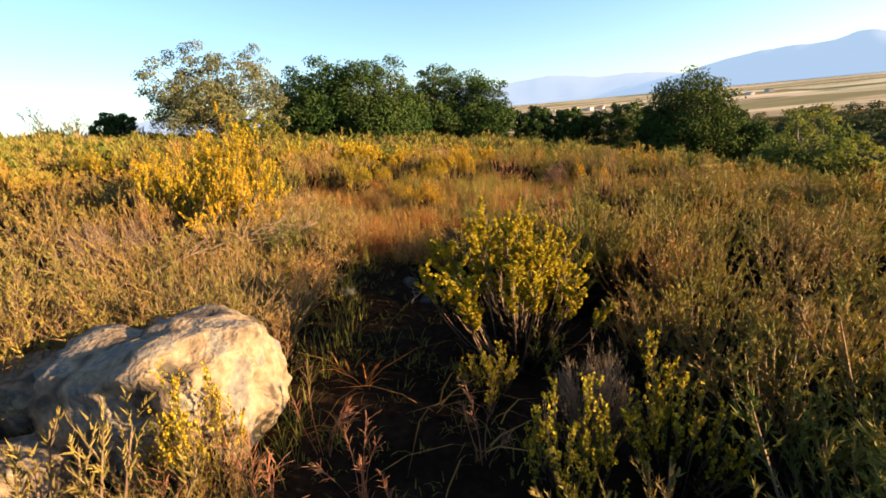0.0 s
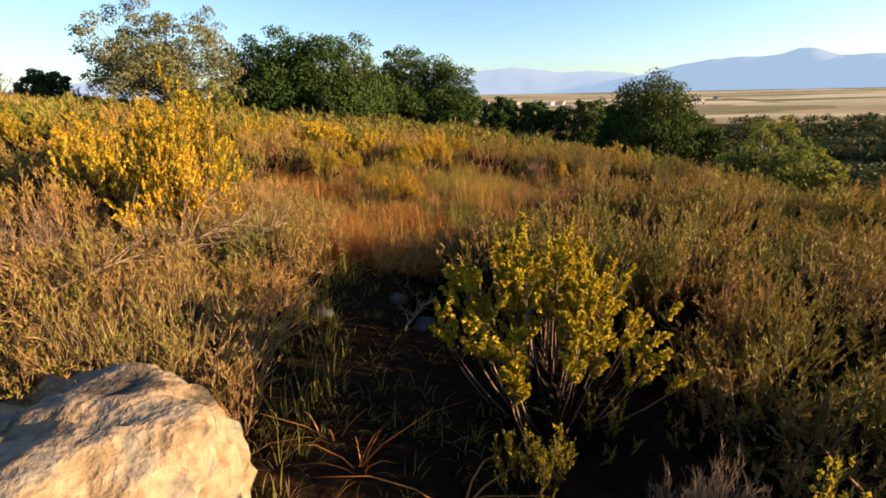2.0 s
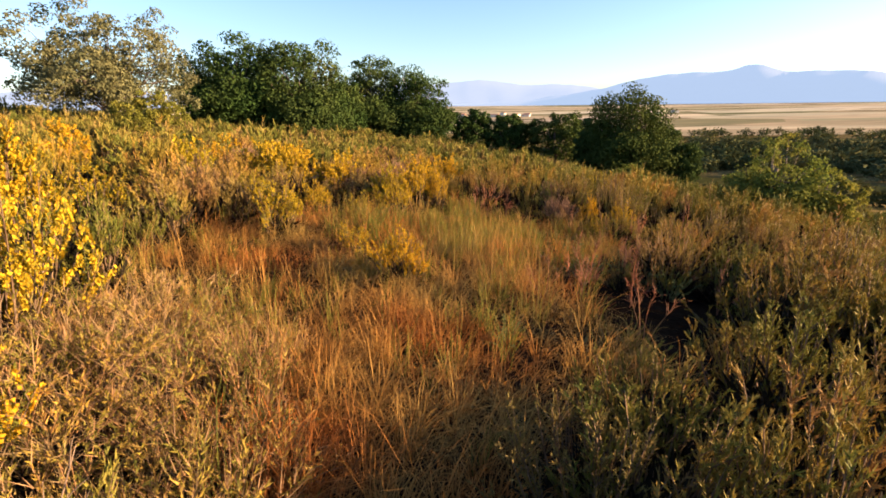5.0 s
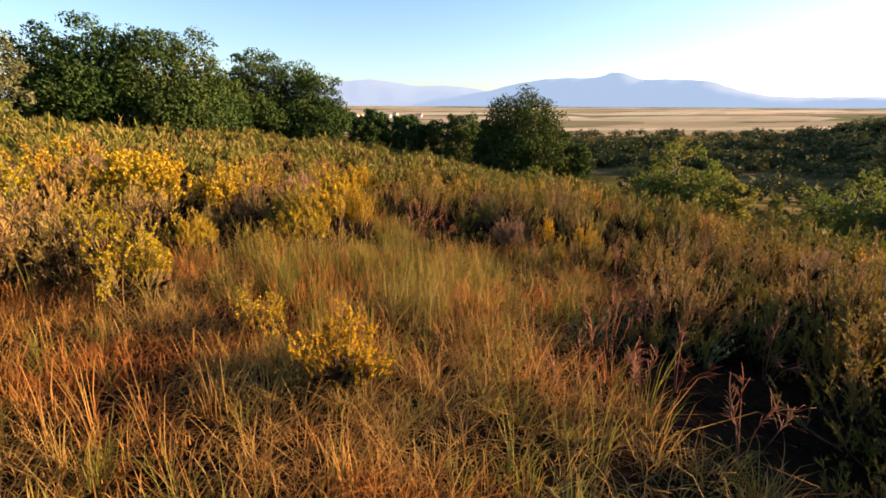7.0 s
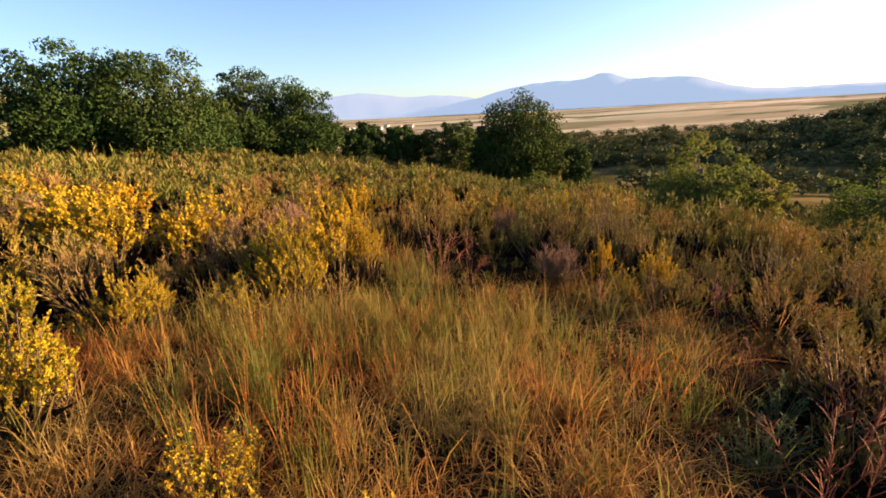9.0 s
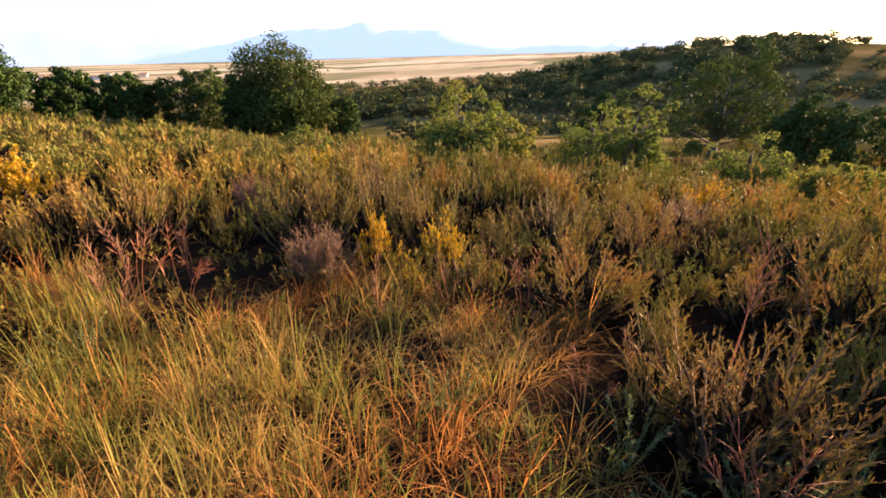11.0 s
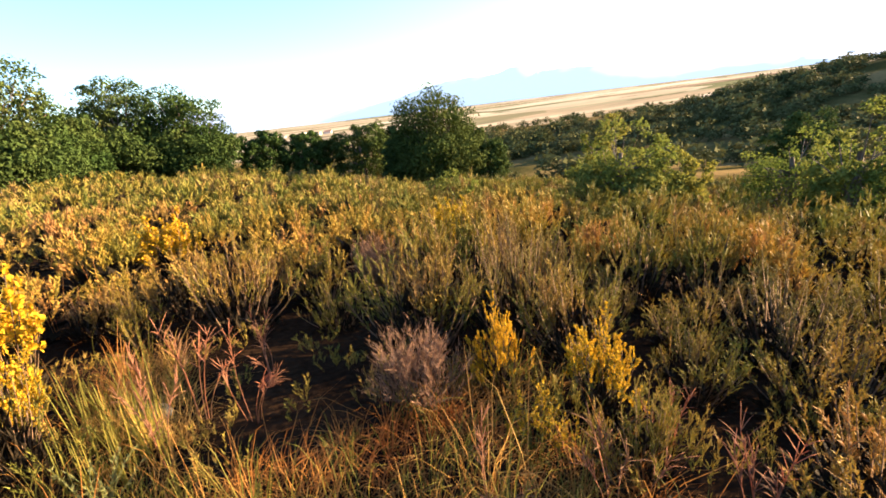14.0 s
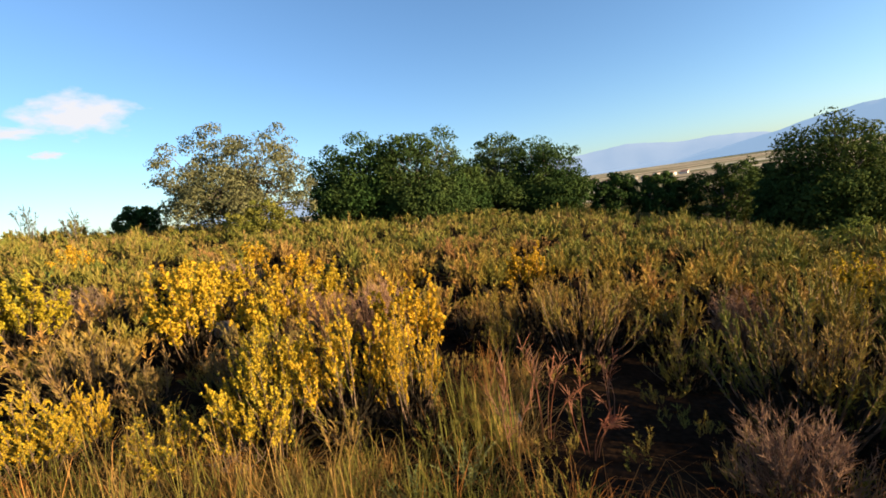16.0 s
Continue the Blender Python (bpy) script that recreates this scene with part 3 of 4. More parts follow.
def scatter(rng, n, box, spacing, keep):
    """Points of a box at least spacing apart that satisfy keep."""
    x, y = rng.uniform(box[0], box[1], n), rng.uniform(box[2], box[3], n)
    ok = keep(x, y)
    grid, chosen = {}, []
    for a, b in zip(x[ok], y[ok]):
        i, j = int(a // spacing), int(b // spacing)
        if all((a - c) ** 2 + (b - d) ** 2 > spacing ** 2 for u in (i - 1, i, i + 1) for w in (j - 1, j, j + 1) for c, d in grid.get((u, w), ())):
            grid.setdefault((i, j), []).append((a, b))
            chosen.append((a, b))
    return np.array(chosen)


# gorse in flower: x, y, height, width
GORSE = [(0.34, 2.68, 0.88, 1.25), (0.36, 1.45, 0.56, 0.5), (0.82, 1.55, 0.72, 0.55), (-1.04, 1.5, 0.62, 0.42), (0.12, 2.15, 0.4, 0.4),
         (-2.6, 5.6, 1.45, 1.25), (-2.95, 6.3, 1.45, 1.3), (-2.3, 4.75, 1.02, 1.0), (-3.3, 5.4, 1.1, 1.1), (-1.4, 3.6, 0.35, 0.4),
         (-1.84, 9.14, 0.72, 0.95), (-0.83, 8.3, 0.42, 0.6), (0.3, 12.2, 0.85, 1.0), (-0.41, 7.5, 0.52, 0.7),
         (0.08, 11.2, 1.0, 1.0), (-0.3, 10.95, 0.85, 0.85), (-0.4, 11.15, 0.85, 0.8), (0.5, 11.3, 0.9, 0.65), (-1.6, 10.5, 0.55, 0.7), (-0.85, 10.6, 0.4, 0.65), (-2.2, 12.6, 0.95, 1.2), (-2.75, 13.9, 1.0, 1.4), (-1.4, 12.9, 0.9, 1.0),
         (-2.35, 10.5, 0.65, 0.8), (-1.3, 14.0, 0.8, 1.1), (-2.86, 16.2, 0.8, 1.3), (-4.7, 15.8, 0.8, 1.3), (-1.5, 10.8, 0.5, 0.5), (-4.0, 12.4, 0.85, 1.2), (-5.6, 11.4, 0.8, 1.2), (-6.6, 13.4, 0.85, 1.3),
         (-5.2, 18.5, 0.85, 1.5), (-9.0, 17.5, 0.85, 1.4), (-7.4, 10.0, 0.8, 1.2), (-3.9, 9.0, 0.9, 1.2), (-4.8, 7.6, 1.0, 1.2), (1.3, 16.0, 0.8, 1.2),
         (2.93, 10.48, 0.6, 0.45), (3.25, 9.95, 0.6, 0.62), (2.75, 9.9, 0.35, 0.4), (5.2, 14.6, 0.8, 1.0), (8.2, 9.0, 0.7, 0.9)]
DEAD = [(0.55, 1.75, 0.5, 0.4), (2.45, 10.55, 0.5, 0.6), (-1.2, 13.2, 0.7, 1.1), (-0.2, 12.9, 0.75, 0.9), (-4.3, 13.2, 0.6, 1.2), (-3.9, 16.0, 0.7, 1.1), (-2.9, 3.7, 0.6, 0.8), (3.4, 13.4, 0.6, 0.7), (6.6, 8.9, 0.55, 0.7)]
STALKS = [(-0.67, 1.75, 0.45), (-0.46, 1.5, 0.4), (-0.75, 1.3, 0.5), (-0.3, 1.25, 0.38), (0.05, 1.7, 0.42), (-0.95, 1.1, 0.5), (1.26, 7.15, 0.6), (1.5, 7.4, 0.65), (1.1, 6.7, 0.55), (1.75, 7.0, 0.6), (1.45, 6.3, 0.6), (2.0, 7.5, 0.6),
          (2.72, 7.8, 1.15), (2.6, 7.5, 0.5), (2.6, 8.15, 0.45), (2.67, 7.0, 0.55), (2.4, 8.3, 0.4), (1.35, 11.3, 0.7), (1.6, 11.1, 0.6), (1.15, 11.0, 0.65), (1.8, 11.5, 0.6), (2.3, 9.7, 0.5), (2.7, 9.4, 0.55), (3.0, 9.0, 0.6), (0.9, 7.0, 0.5), (3.2, 9.5, 0.5)]


def build_plants():
    rng = np.random.default_rng(5)
    gorse = [gorse_bush(20 + i, 0.75, 0.42, 27, 50, 0.66) for i in range(4)]
    far_gorse = [gorse_bush(15 + i, 0.75, 0.42, 14, 32, 1.3) for i in range(4)]
    close_gorse = [gorse_bush(27, 0.75, 0.42, 50, 80, 0.66, 12, 0.62, 0.24)]
    broom = [gorse_bush(30 + i, 0.75, 0.42, 32, 52, 0.64) for i in range(2)]
    sparse = [gorse_bush(33 + i, 0.75, 0.42, 8, 40, 0.9) for i in range(2)]
    dead = [dead_tuft(25 + i) for i in range(2)]
    stalks = [stalk_plant(35 + i) for i in range(3)]
    tall_stalk = stalk_plant(39, 1.05, 2, 0.12, 1.5)
    herbs = [forb_plant(38 + i) for i in range(2)]
    for i, (x, y, h, w) in enumerate(DEAD):
        put(dead[i % 2], x, y, rng.uniform(0, 6.28), w / 0.6, h / 0.55 / (w / 0.6))
    for i, (x, y, h) in enumerate(STALKS):
        put(tall_stalk if h > 0.9 else stalks[i % 3], x, y, rng.uniform(0, 6.28), h / (1.05 if h > 0.9 else 0.55))
    for x, y, h in ((0.89, 10.8, 0.32), (0.65, 10.55, 0.26), (2.2, 8.0, 0.35), (1.9, 8.8, 0.3), (-1.1, 5.2, 0.25), (0.3, 6.2, 0.25), (1.6, 7.7, 0.35), (2.35, 7.3, 0.4), (2.2, 7.55, 0.36)):
        put(herbs[int(h * 100) % 2], x, y, rng.uniform(0, 6.28), h / 0.3)
    for i, (x, y, h, w) in enumerate(GORSE):
        thin = h < 0.45 or y < 2
        m = close_gorse[0] if y < 3 and h > 0.8 else (far_gorse if y > 12 else broom if h > 1 else sparse if thin else gorse)[i % (2 if y <= 12 and (h > 1 or thin) else 4)]
        put(m, x, y, rng.uniform(0, 6.28), w / 0.84, h * (1.25 if y > 12 else 1.06) / 0.75 / (w / 0.84), "tall gorse in yellow flower above the heath" if h > 1 else "")
    taken = np.array([g[:2] for g in GORSE + DEAD])
    room = np.array([g[3] for g in GORSE + DEAD]) * 0.5 + 0.2

    def free(x, y):
        return (np.hypot(x[:, None] - taken[:, 0], y[:, None] - taken[:, 1]) > room).all(1)
    fine = [heath_shrub(40 + i, 0.8, 0.5, 42, 8, 14, 0.027, 0.0066) for i in range(5)]
    heath = [heath_shrub(50 + i, 0.8, 0.5, 38, 6, 9, 0.047, 0.0105) for i in range(5)]
    dry_fine = [heath_shrub(46 + i, 0.8, 0.5, 42, 8, 13, 0.026, 0.0050, True) for i in range(2)]
    dry_heath = [heath_shrub(56 + i, 0.8, 0.5, 38, 6, 9, 0.047, 0.009, True) for i in range(2)]
    pts = scatter(rng, 40000, (-6, 7, -2.5, 14.5), 0.58, lambda x, y: ~clearing(x, y) & free(x, y) & (off_line(x, y, PATH_LINE) < 5.2) & (off_line(x, y, PATH_LINE) > 0.78) & ((y > 0.4) | (x > 0.5)) & (np.hypot(x + 1.4, y - 1.6) > 0.55))
    order = np.argsort(off_line(pts[:, 0], pts[:, 1], PATH_LINE) + 3.0 * (pts[:, 1] < 0.3) - 1.0 * ((pts[:, 1] > 6) & (pts[:, 0] > 1)) + 1.2 * ((pts[:, 0] < -1.6) & (pts[:, 1] > 5)))
    near, rest = pts[order[:270]], pts[order[270:]]
    for i, (x, y) in enumerate(near):
        low = 0.9 if x > 3.2 and y < 10 else 1.2 if x > 1.5 and y > 10.3 else 1.0
        s = rng.uniform(0.62, 1.35)
        brown = rng.uniform() < (0.72 if x < -0.7 and y < 6.5 else 0.3 if x > 2.2 and y < 9 else 0.35 if y > 9 else 0.2)
        kind = (dry_fine if brown else fine)[i % (2 if brown else 5)] if i < 90 else (dry_heath if brown else heath)[i % (2 if brown else 5)]
        turn, tall = rng.uniform(0, 6.28), min(rng.uniform(0.8, 1.15), 1.12 / s) * low * 1.08
        if math.hypot(x - 1.92, y - 7.51) < 0.3:
            s = 0.45
        put(kind, x, y, turn, s, tall)
    for x, y, s, t in ((-1.8, 2.4, 0.95, 0.95), (-2.35, 2.35, 0.9, 0.95), (-1.62, 1.68, 0.4, 1.1), (-2.45, 1.7, 0.7, 1.0), (-1.55, 2.5, 0.9, 1.0), (-1.1, 2.4, 0.6, 0.9), (-1.98, 1.84, 0.35, 1.0)):
        put(dry_fine[int(s * 20) % 2], x, y, 7 * x, s, t * 1.1, "scrubby heath shrub leaning over the boulder")
    # shrubs mostly out of view, added to cast shade on trail and boulder
    for i, (x, y, s) in enumerate(((1.55, 0.95, 1.35), (1.85, 1.45, 1.3), (2.1, 0.45, 1.5), (2.35, 1.15, 1.45), (1.5, 0.3, 1.35), (2.75, 0.75, 1.5), (2.9, 1.6, 1.4), (1.7, -0.2, 1.4), (1.4, 1.75, 1.25), (1.3, 2.25, 1.15), (1.75, 2.1, 1.3),
                                   (3.3, 6.3, 1.4), (3.7, 6.7, 1.4), (2.9, 5.7, 1.3), (3.9, 7.2, 1.3), (3.4, 5.6, 1.4), (2.45, 8.0, 0.5), (2.75, 7.55, 0.6), (3.05, 8.1, 0.7))):
        put(fine[i % 4], x, y, 2.4 * i, s, (1.45 if y < 1.6 else 1.08) / s if y < 3 else 1.08, "tall dense olive heath shrub beside the trail, placed largely for its shade")
    straggle = [straggle_shrub(171 + i) for i in range(4)]
    left = scatter(rng, 4000, (-3.2, -0.7, 1.2, 6.0), 0.42, lambda x, y: (off_line(x, y, PATH_LINE) > 0.52) & (np.hypot(x + 1.36, y - 1.9) > 0.68) & (np.hypot(x + 1.9, y - 1.7) > 0.62))
    left = left[np.argsort(off_line(left[:, 0], left[:, 1], PATH_LINE))][:26]
    for i, (x, y) in enumerate([*left, (-1.1, 1.36)]):
        near_edge = off_line(x, y, PATH_LINE) < 0.75
        put(straggle[i % 4], x, y, rng.uniform(0, 6.28), rng.uniform(0.6, 0.8) if near_edge else rng.uniform(0.85, 1.3))
    for i, (x, y, h) in enumerate(((0.75, 3.55, 0.95), (1.15, 3.8, 1.05), (0.7, 4.15, 0.95), (1.5, 3.45, 1.0), (1.2, 4.5, 1.0), (0.45, 4.6, 0.85), (1.7, 4.1, 1.0), (1.55, 2.9, 0.95))):
        put(fine[i % 5], x, y, 1.7 * i, 1.15, h / 0.92, "tall dense olive heath shrub beside the trail, placed largely for its shade")
    # the heath farther off, past counting
    kinds = []
    for s in range(6):
        st, fo = heath_soup(np.random.default_rng(60 + s), 30, 0.8, 0.55, 4, 5, 0.088, 0.0235, False, 7)
        kinds.append((np.concatenate(fo.v), np.concatenate(fo.f)))
    close, low_kinds = [], []
    for s in range(4):
        st, fo = heath_soup(np.random.default_rng(130 + s), 13, 0.7, 0.55, 4, 6, 0.06, 0.012, False, 4)
        low_kinds.append((np.concatenate(fo.v), np.concatenate(fo.f)))
    for s in range(6):
        st, fo = heath_soup(np.random.default_rng(160 + s), 38, 0.8, 0.55, 5, 9, 0.056, 0.0135, False, 7)
        close.append((np.concatenate(fo.v), np.concatenate(fo.f)))
    hearts, wide_hearts = [], []
    for s in range(5):
        for store, h, w in ((hearts, 0.8, 0.52), (wide_hearts, 0.95, 0.85)):
            t = shade_thicket(np.random.default_rng(70 + s), h, w, 0.44, 110 if w < 0.6 else 60)
            store.append((t.v[0], t.f[0]))
    coarse = []
    for s in range(5):
        st, fo = heath_soup(np.random.default_rng(80 + s), 22, 0.95, 0.9, 3, 3, 0.19, 0.058, False, 9)
        coarse.append((np.concatenate(fo.v), np.concatenate(fo.f)))

    def spread_out(name, label, pts, kinds, hearts, lo, hi, leaves=HEATH_LEAF):
        soup, heart = Soup(), Soup()
        for i, (x, y) in enumerate(pts):
            V, F = kinds[i % len(kinds)]
            a, s, t = rng.uniform(0, 6.28), rng.uniform(lo, hi), rng.uniform(0.65, 1.28)
            c, d = math.cos(a) * s, math.sin(a) * s
            W = np.stack([x + V[:, 0] * c - V[:, 1] * d, y + V[:, 0] * d + V[:, 1] * c, V[:, 2] * s * t + float(land(x, y)) - 0.03], 1)
            soup.mesh(W, F)
            V, F = hearts[i % len(hearts)]
            if name == "low_heath" or name.startswith("far") and i % 2:
                continue
            heart.mesh(np.stack([x + (V[:, 0] * c - V[:, 1] * d), y + (V[:, 0] * d + V[:, 1] * c), V[:, 2] * s * t + float(land(x, y)) - 0.03], 1), F)
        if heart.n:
            tagged(new(name + "_thicket", heart.make(name + " thicket", SHADE_TWIG)), "near-black tangle of twigs standing in for the shade under the heath", "heath", kind="stuff")
        tagged(new(name, soup.make(name, leaves)), label, "heath", kind="stuff")

    def in_view(x, y):
        yaw = np.degrees(np.arctan2(-(x - 0.5), y - 4))
        return (yaw < 68) & (yaw > -135)
    mid = scatter(rng, 60000, (-22, 24, -12, 27), 0.92,
                  lambda x, y: in_view(x, y) & ~clearing(x, y) & (np.hypot(x - 0.5, y - 5) < 21) & (off_line(x, y, PATH_LINE) > 5.2) & free(x, y))
    mid = np.vstack([rest, mid])
    span = off_line(mid[:, 0], mid[:, 1], PATH_LINE)
    floor = scatter(rng, 30000, (-5, 6, 0.6, 14.5), 0.4, lambda x, y: (~clearing(x, y) | ((x > 0.9) & (y < 2.4)) | ((x > 1.3) & (y > 10.4) & (np.sin(x * 37) > 0.1))) & (off_line(x, y, PATH_LINE) > 0.75) & (off_line(x, y, PATH_LINE) < 4.0))
    spread_out("low_heath", "low brown and green heath sprigs on the dark ground", floor, low_kinds, hearts, 0.38, 0.6)
    spread_out("close_heath", "olive and brown heath beside the clearing", mid[span < 8.5], close, hearts, 0.85, 1.4)
    mid = mid[span >= 8.5]
    brown = np.arange(len(mid)) % 4 == 1
    spread_out("heath", "olive and brown heath covering the slope", mid[~brown], kinds, hearts, 0.85, 1.5)
    spread_out("dry_heath", "dry golden-brown heath among the green", mid[brown], kinds, hearts, 0.75, 1.3, DRY_HEATH_LEAF)
    far = scatter(rng, 40000, (-55, 55, -30, 62), 1.58, lambda x, y: in_view(x, y) & (np.hypot(x - 0.5, y - 5) > 20.5) & (np.hypot(x, y - 5) < 55))
    behind = scatter(rng, 20000, (-22, 24, -18, 27), 1.2, lambda x, y: ~in_view(x, y) & (np.hypot(x - 0.5, y - 5) < 21) & (off_line(x, y, PATH_LINE) > 2.2) & ~((x > -6) & (x < 7) & (y > -2.5) & (y < 14.5) & (off_line(x, y, PATH_LINE) < 5.2) & ((y > 0.4) | (x > 0.5))))
    spread_out("heath_behind", "olive heath on the slope behind the trail", behind, coarse, wide_hearts, 0.6, 1.0)
    brown = np.arange(len(far)) % 4 == 2
    spread_out("far_heath", "brown and green heath on the brow of the hill", far[~brown], coarse, wide_hearts, 0.9, 1.5)
    spread_out("far_dry_heath", "dry brown heath on the brow of the hill", far[brown], coarse, wide_hearts, 0.8, 1.3, DRY_HEATH_LEAF)


def build_grass():
    rng = np.random.default_rng(9)
    straw, green = Soup(), Soup()

    def grow(soup, n, box, keep, h, w, lean, clump):
        c = np.stack([rng.uniform(box[0], box[1], n), rng.uniform(box[2], box[3], n)], 1)
        c = c[keep(c[:, 0], c[:, 1])]
        size = np.repeat(rng.uniform(0.55, 1.25, len(c)), clump)
        off = rng.normal(0, 0.03, (len(c) * clump, 2)) * size[:, None]
        p = np.repeat(c, clump, 0) + off
        base = np.stack([p[:, 0], p[:, 1], land(p[:, 0], p[:, 1]) - 0.01], 1)
        grass_blades(soup, rng, base, h * size, w, lean, np.arctan2(off[:, 1], off[:, 0]) + rng.normal(0, 0.7, len(p)))
    def patch(x, y, level, seed):
        return np.array([noise.noise((a * 0.9, b * 0.9, seed)) > level for a, b in zip(x, y)], bool)
    open_ground = lambda x, y: clearing(x, y) & (y > 4.6) & ~((x > 1.3) & (y < 7.6)) & ~((x > 1.3) & (y > 10.6)) & ~((x > 2.15) & (y < 8.6)) & (y < 12.3)
    box = (-3.2, 3.3, 3.2, 13.6)
    grow(straw, 9000, box, open_ground, 0.09, 0.0055, 2.6, 6)
    grow(straw, 3000, box, lambda x, y: open_ground(x, y) & patch(x, y, -0.08, 11.0), 0.22, 0.0042, 1.7, 22)
    grow(straw, 1500, box, lambda x, y: open_ground(x, y) & patch(x, y, -0.2, 23.0), 0.15, 0.007, 3.4, 4)
    grow(straw, 1500, box, lambda x, y: open_ground(x, y) & patch(x, y, 0.1, 31.0), 0.32, 0.0045, 0.9, 16)
    grow(straw, 700, box, lambda x, y: open_ground(x, y) & patch(x, y, 0.0, 2.0), 0.48, 0.0036, 1.0, 9)
    grow(green, 950, box, lambda x, y: open_ground(x, y) & patch(x, y, 0.0, 7.0), 0.30, 0.005, 0.9, 22)
    grow(green, 380, (0.2, 3.3, 8.2, 12.0), open_ground, 0.28, 0.004, 0.7, 10)
    grow(green, 110, (-1.0, 1.6, 8.2, 10.6), open_ground, 0.42, 0.0046, 0.6, 22)
    grow(straw, 90, (-1.0, 1.6, 8.2, 10.6), open_ground, 0.46, 0.004, 0.6, 14)
    grow(green, 110, box, open_ground, 0.46, 0.0042, 0.5, 14)
    grow(green, 16, (0.75, 1.2, 10.9, 11.6), clearing, 0.5, 0.007, 0.3, 8)
    grow(green, 260, (-1.2, 0.2, 0.3, 4.8), clearing, 0.07, 0.005, 1.6, 8)
    grow(green, 60, (-1.15, -0.75, 1.3, 4.6), clearing, 0.22, 0.005, 0.9, 9)
    grow(straw, 9, (-0.7, 0.2, 1.6, 3.2), clearing, 0.17, 0.009, 3.0, 6)
    heath_floor = lambda x, y: ~clearing(x, y)
    grow(straw, 900, (-5, 5, 2, 14), lambda x, y: heath_floor(x, y) & (y > 9.5) & patch(x, y, 0.12, 4.0), 0.7, 0.0032, 0.4, 5)
    tagged(new("dry_grass", straw.make("dry grass", STRAW)), "dry orange straw-coloured grass in the clearing", "grass", kind="stuff")
    tagged(new("green_grass", green.make("green grass", GREEN_GRASS)), "tufts of fresh green grass among the straw", "grass", kind="stuff")


def oak(seed, height, width, leaf, count, leaves, humps=((-0.4, 0.85, 0.55), (0.1, 1.0, 0.6), (0.5, 0.8, 0.5)), foot=0.06, lobes=16, open_air=0.0, name="oak_tree", label="", group=""):
    """A broad oak: tapered trunk, forking limbs, and a crown of boughs, each bough a cluster of leafy clumps.
    humps: the crown's heads as side offset, top and radius, in shares of the half width and the height."""
    rng = np.random.default_rng(seed)
    ob = tagged(new(name), label, "tree", group)
    wood, crown = Soup(), Soup()
    r = width / 2
    cen, size = [], []
    for dx, top, rad in humps:
        n = max(7, int(lobes * (rad / 0.5) ** 1.5))
        k = np.arange(n) + 0.5
        z = 0.84 - 1.6 * k / n
        a = k * 2.39996 + rng.uniform(0, 6)
        flat = np.clip(1 - np.abs(z) ** 3.6, 0, 1) ** 0.28
        flat = np.where(z < 0, np.maximum(flat, 0.85), flat)
        v = np.stack([np.cos(a) * flat, np.sin(a) * flat, z], 1) * rng.uniform(0.86, 1.06, n)[:, None]
        lift = height * (top - foot) / 2
        s = rng.uniform(0.34, 0.52, n) * rad * r
        reach = np.array([rad * r, rad * r, lift])
        mid = np.array([dx * r, rng.uniform(-0.2, 0.2) * r, height * foot + lift])
        cen.append(mid + v * np.maximum(reach - s[:, None] * 0.75, 0.2))
        size.append(s)
    cen, size = np.concatenate(cen), np.concatenate(size)
    n = len(cen)
    top = np.array([0, 0, height * 0.6])
    k = np.linspace(0, 1, 6)[:, None]
    trunk = np.array([0, 0, -0.3]) + (top + np.array([0, 0, 0.3])) * k + np.sin(k * 4 + seed) * np.array([0.05, 0.04, 0]) * r
    wood.tubes(trunk[None], np.linspace(0.055, 0.02, 6) * height * 0.75, 8)
    start = trunk[np.minimum(rng.integers(1, 5, n), 4)]
    bend = (start + cen) / 2 + np.array([0, 0, -0.08]) * height * rng.uniform(0, 1, n)[:, None]
    wood.tubes(np.stack([start, bend, cen], 1), (0.011 * height, 0.006 * height, 0.002 * height), 5)
    # clumps on the upper and outer side of each bough
    per = 8
    d = unit(rng.normal(size=(n * per, 3)) + np.array([0, 0, 0.45]) + np.repeat(unit(cen - np.array([0, 0, height * 0.4])), per, 0) * 0.55)
    knot = np.repeat(cen, per, 0) + d * np.repeat(size, per)[:, None] * rng.uniform(0.55, 1.0, n * per)[:, None]
    ball_size = np.repeat(size, per) * rng.uniform(0.34, 0.60, n * per)
    keep = rng.uniform(0, 1, n * per) > open_air
    knot, ball_size = knot[keep], ball_size[keep]
    which = rng.choice(len(knot), count, p=ball_size ** 2 / (ball_size ** 2).sum())
    d = unit(rng.normal(size=(count, 3)) + np.array([0, 0, 0.35]))
    p = knot[which] + d * (ball_size[which] * rng.uniform(0.35, 1.0, count) ** 0.4)[:, None] * np.array([1.15, 1.15, 0.8])
    p[:, 2] = np.maximum(p[:, 2], height * 0.03)
    face = unit(d + 0.38 * rng.normal(size=d.shape))
    way = unit(np.cross(face, rng.normal(size=d.shape)) + np.array([0, 0, -0.12]))
    side = unit(np.cross(way, face))
    s = (leaf * rng.uniform(0.6, 1.3, count))[:, None]
    crown.tris(np.stack([p - side * s * 0.36, p + side * s * 0.36, p + way * s], 1))
    part("trunk", wood.make("oak wood", BARK, True), ob, "grey-brown bark")
    part("crown", crown.make("oak crown", leaves), ob)
    return ob


def stand(ob, x, y, turn=0.0, sink=0.1):
    ob.matrix_basis = place(x, y, turn, 1.0, sink)
    return ob


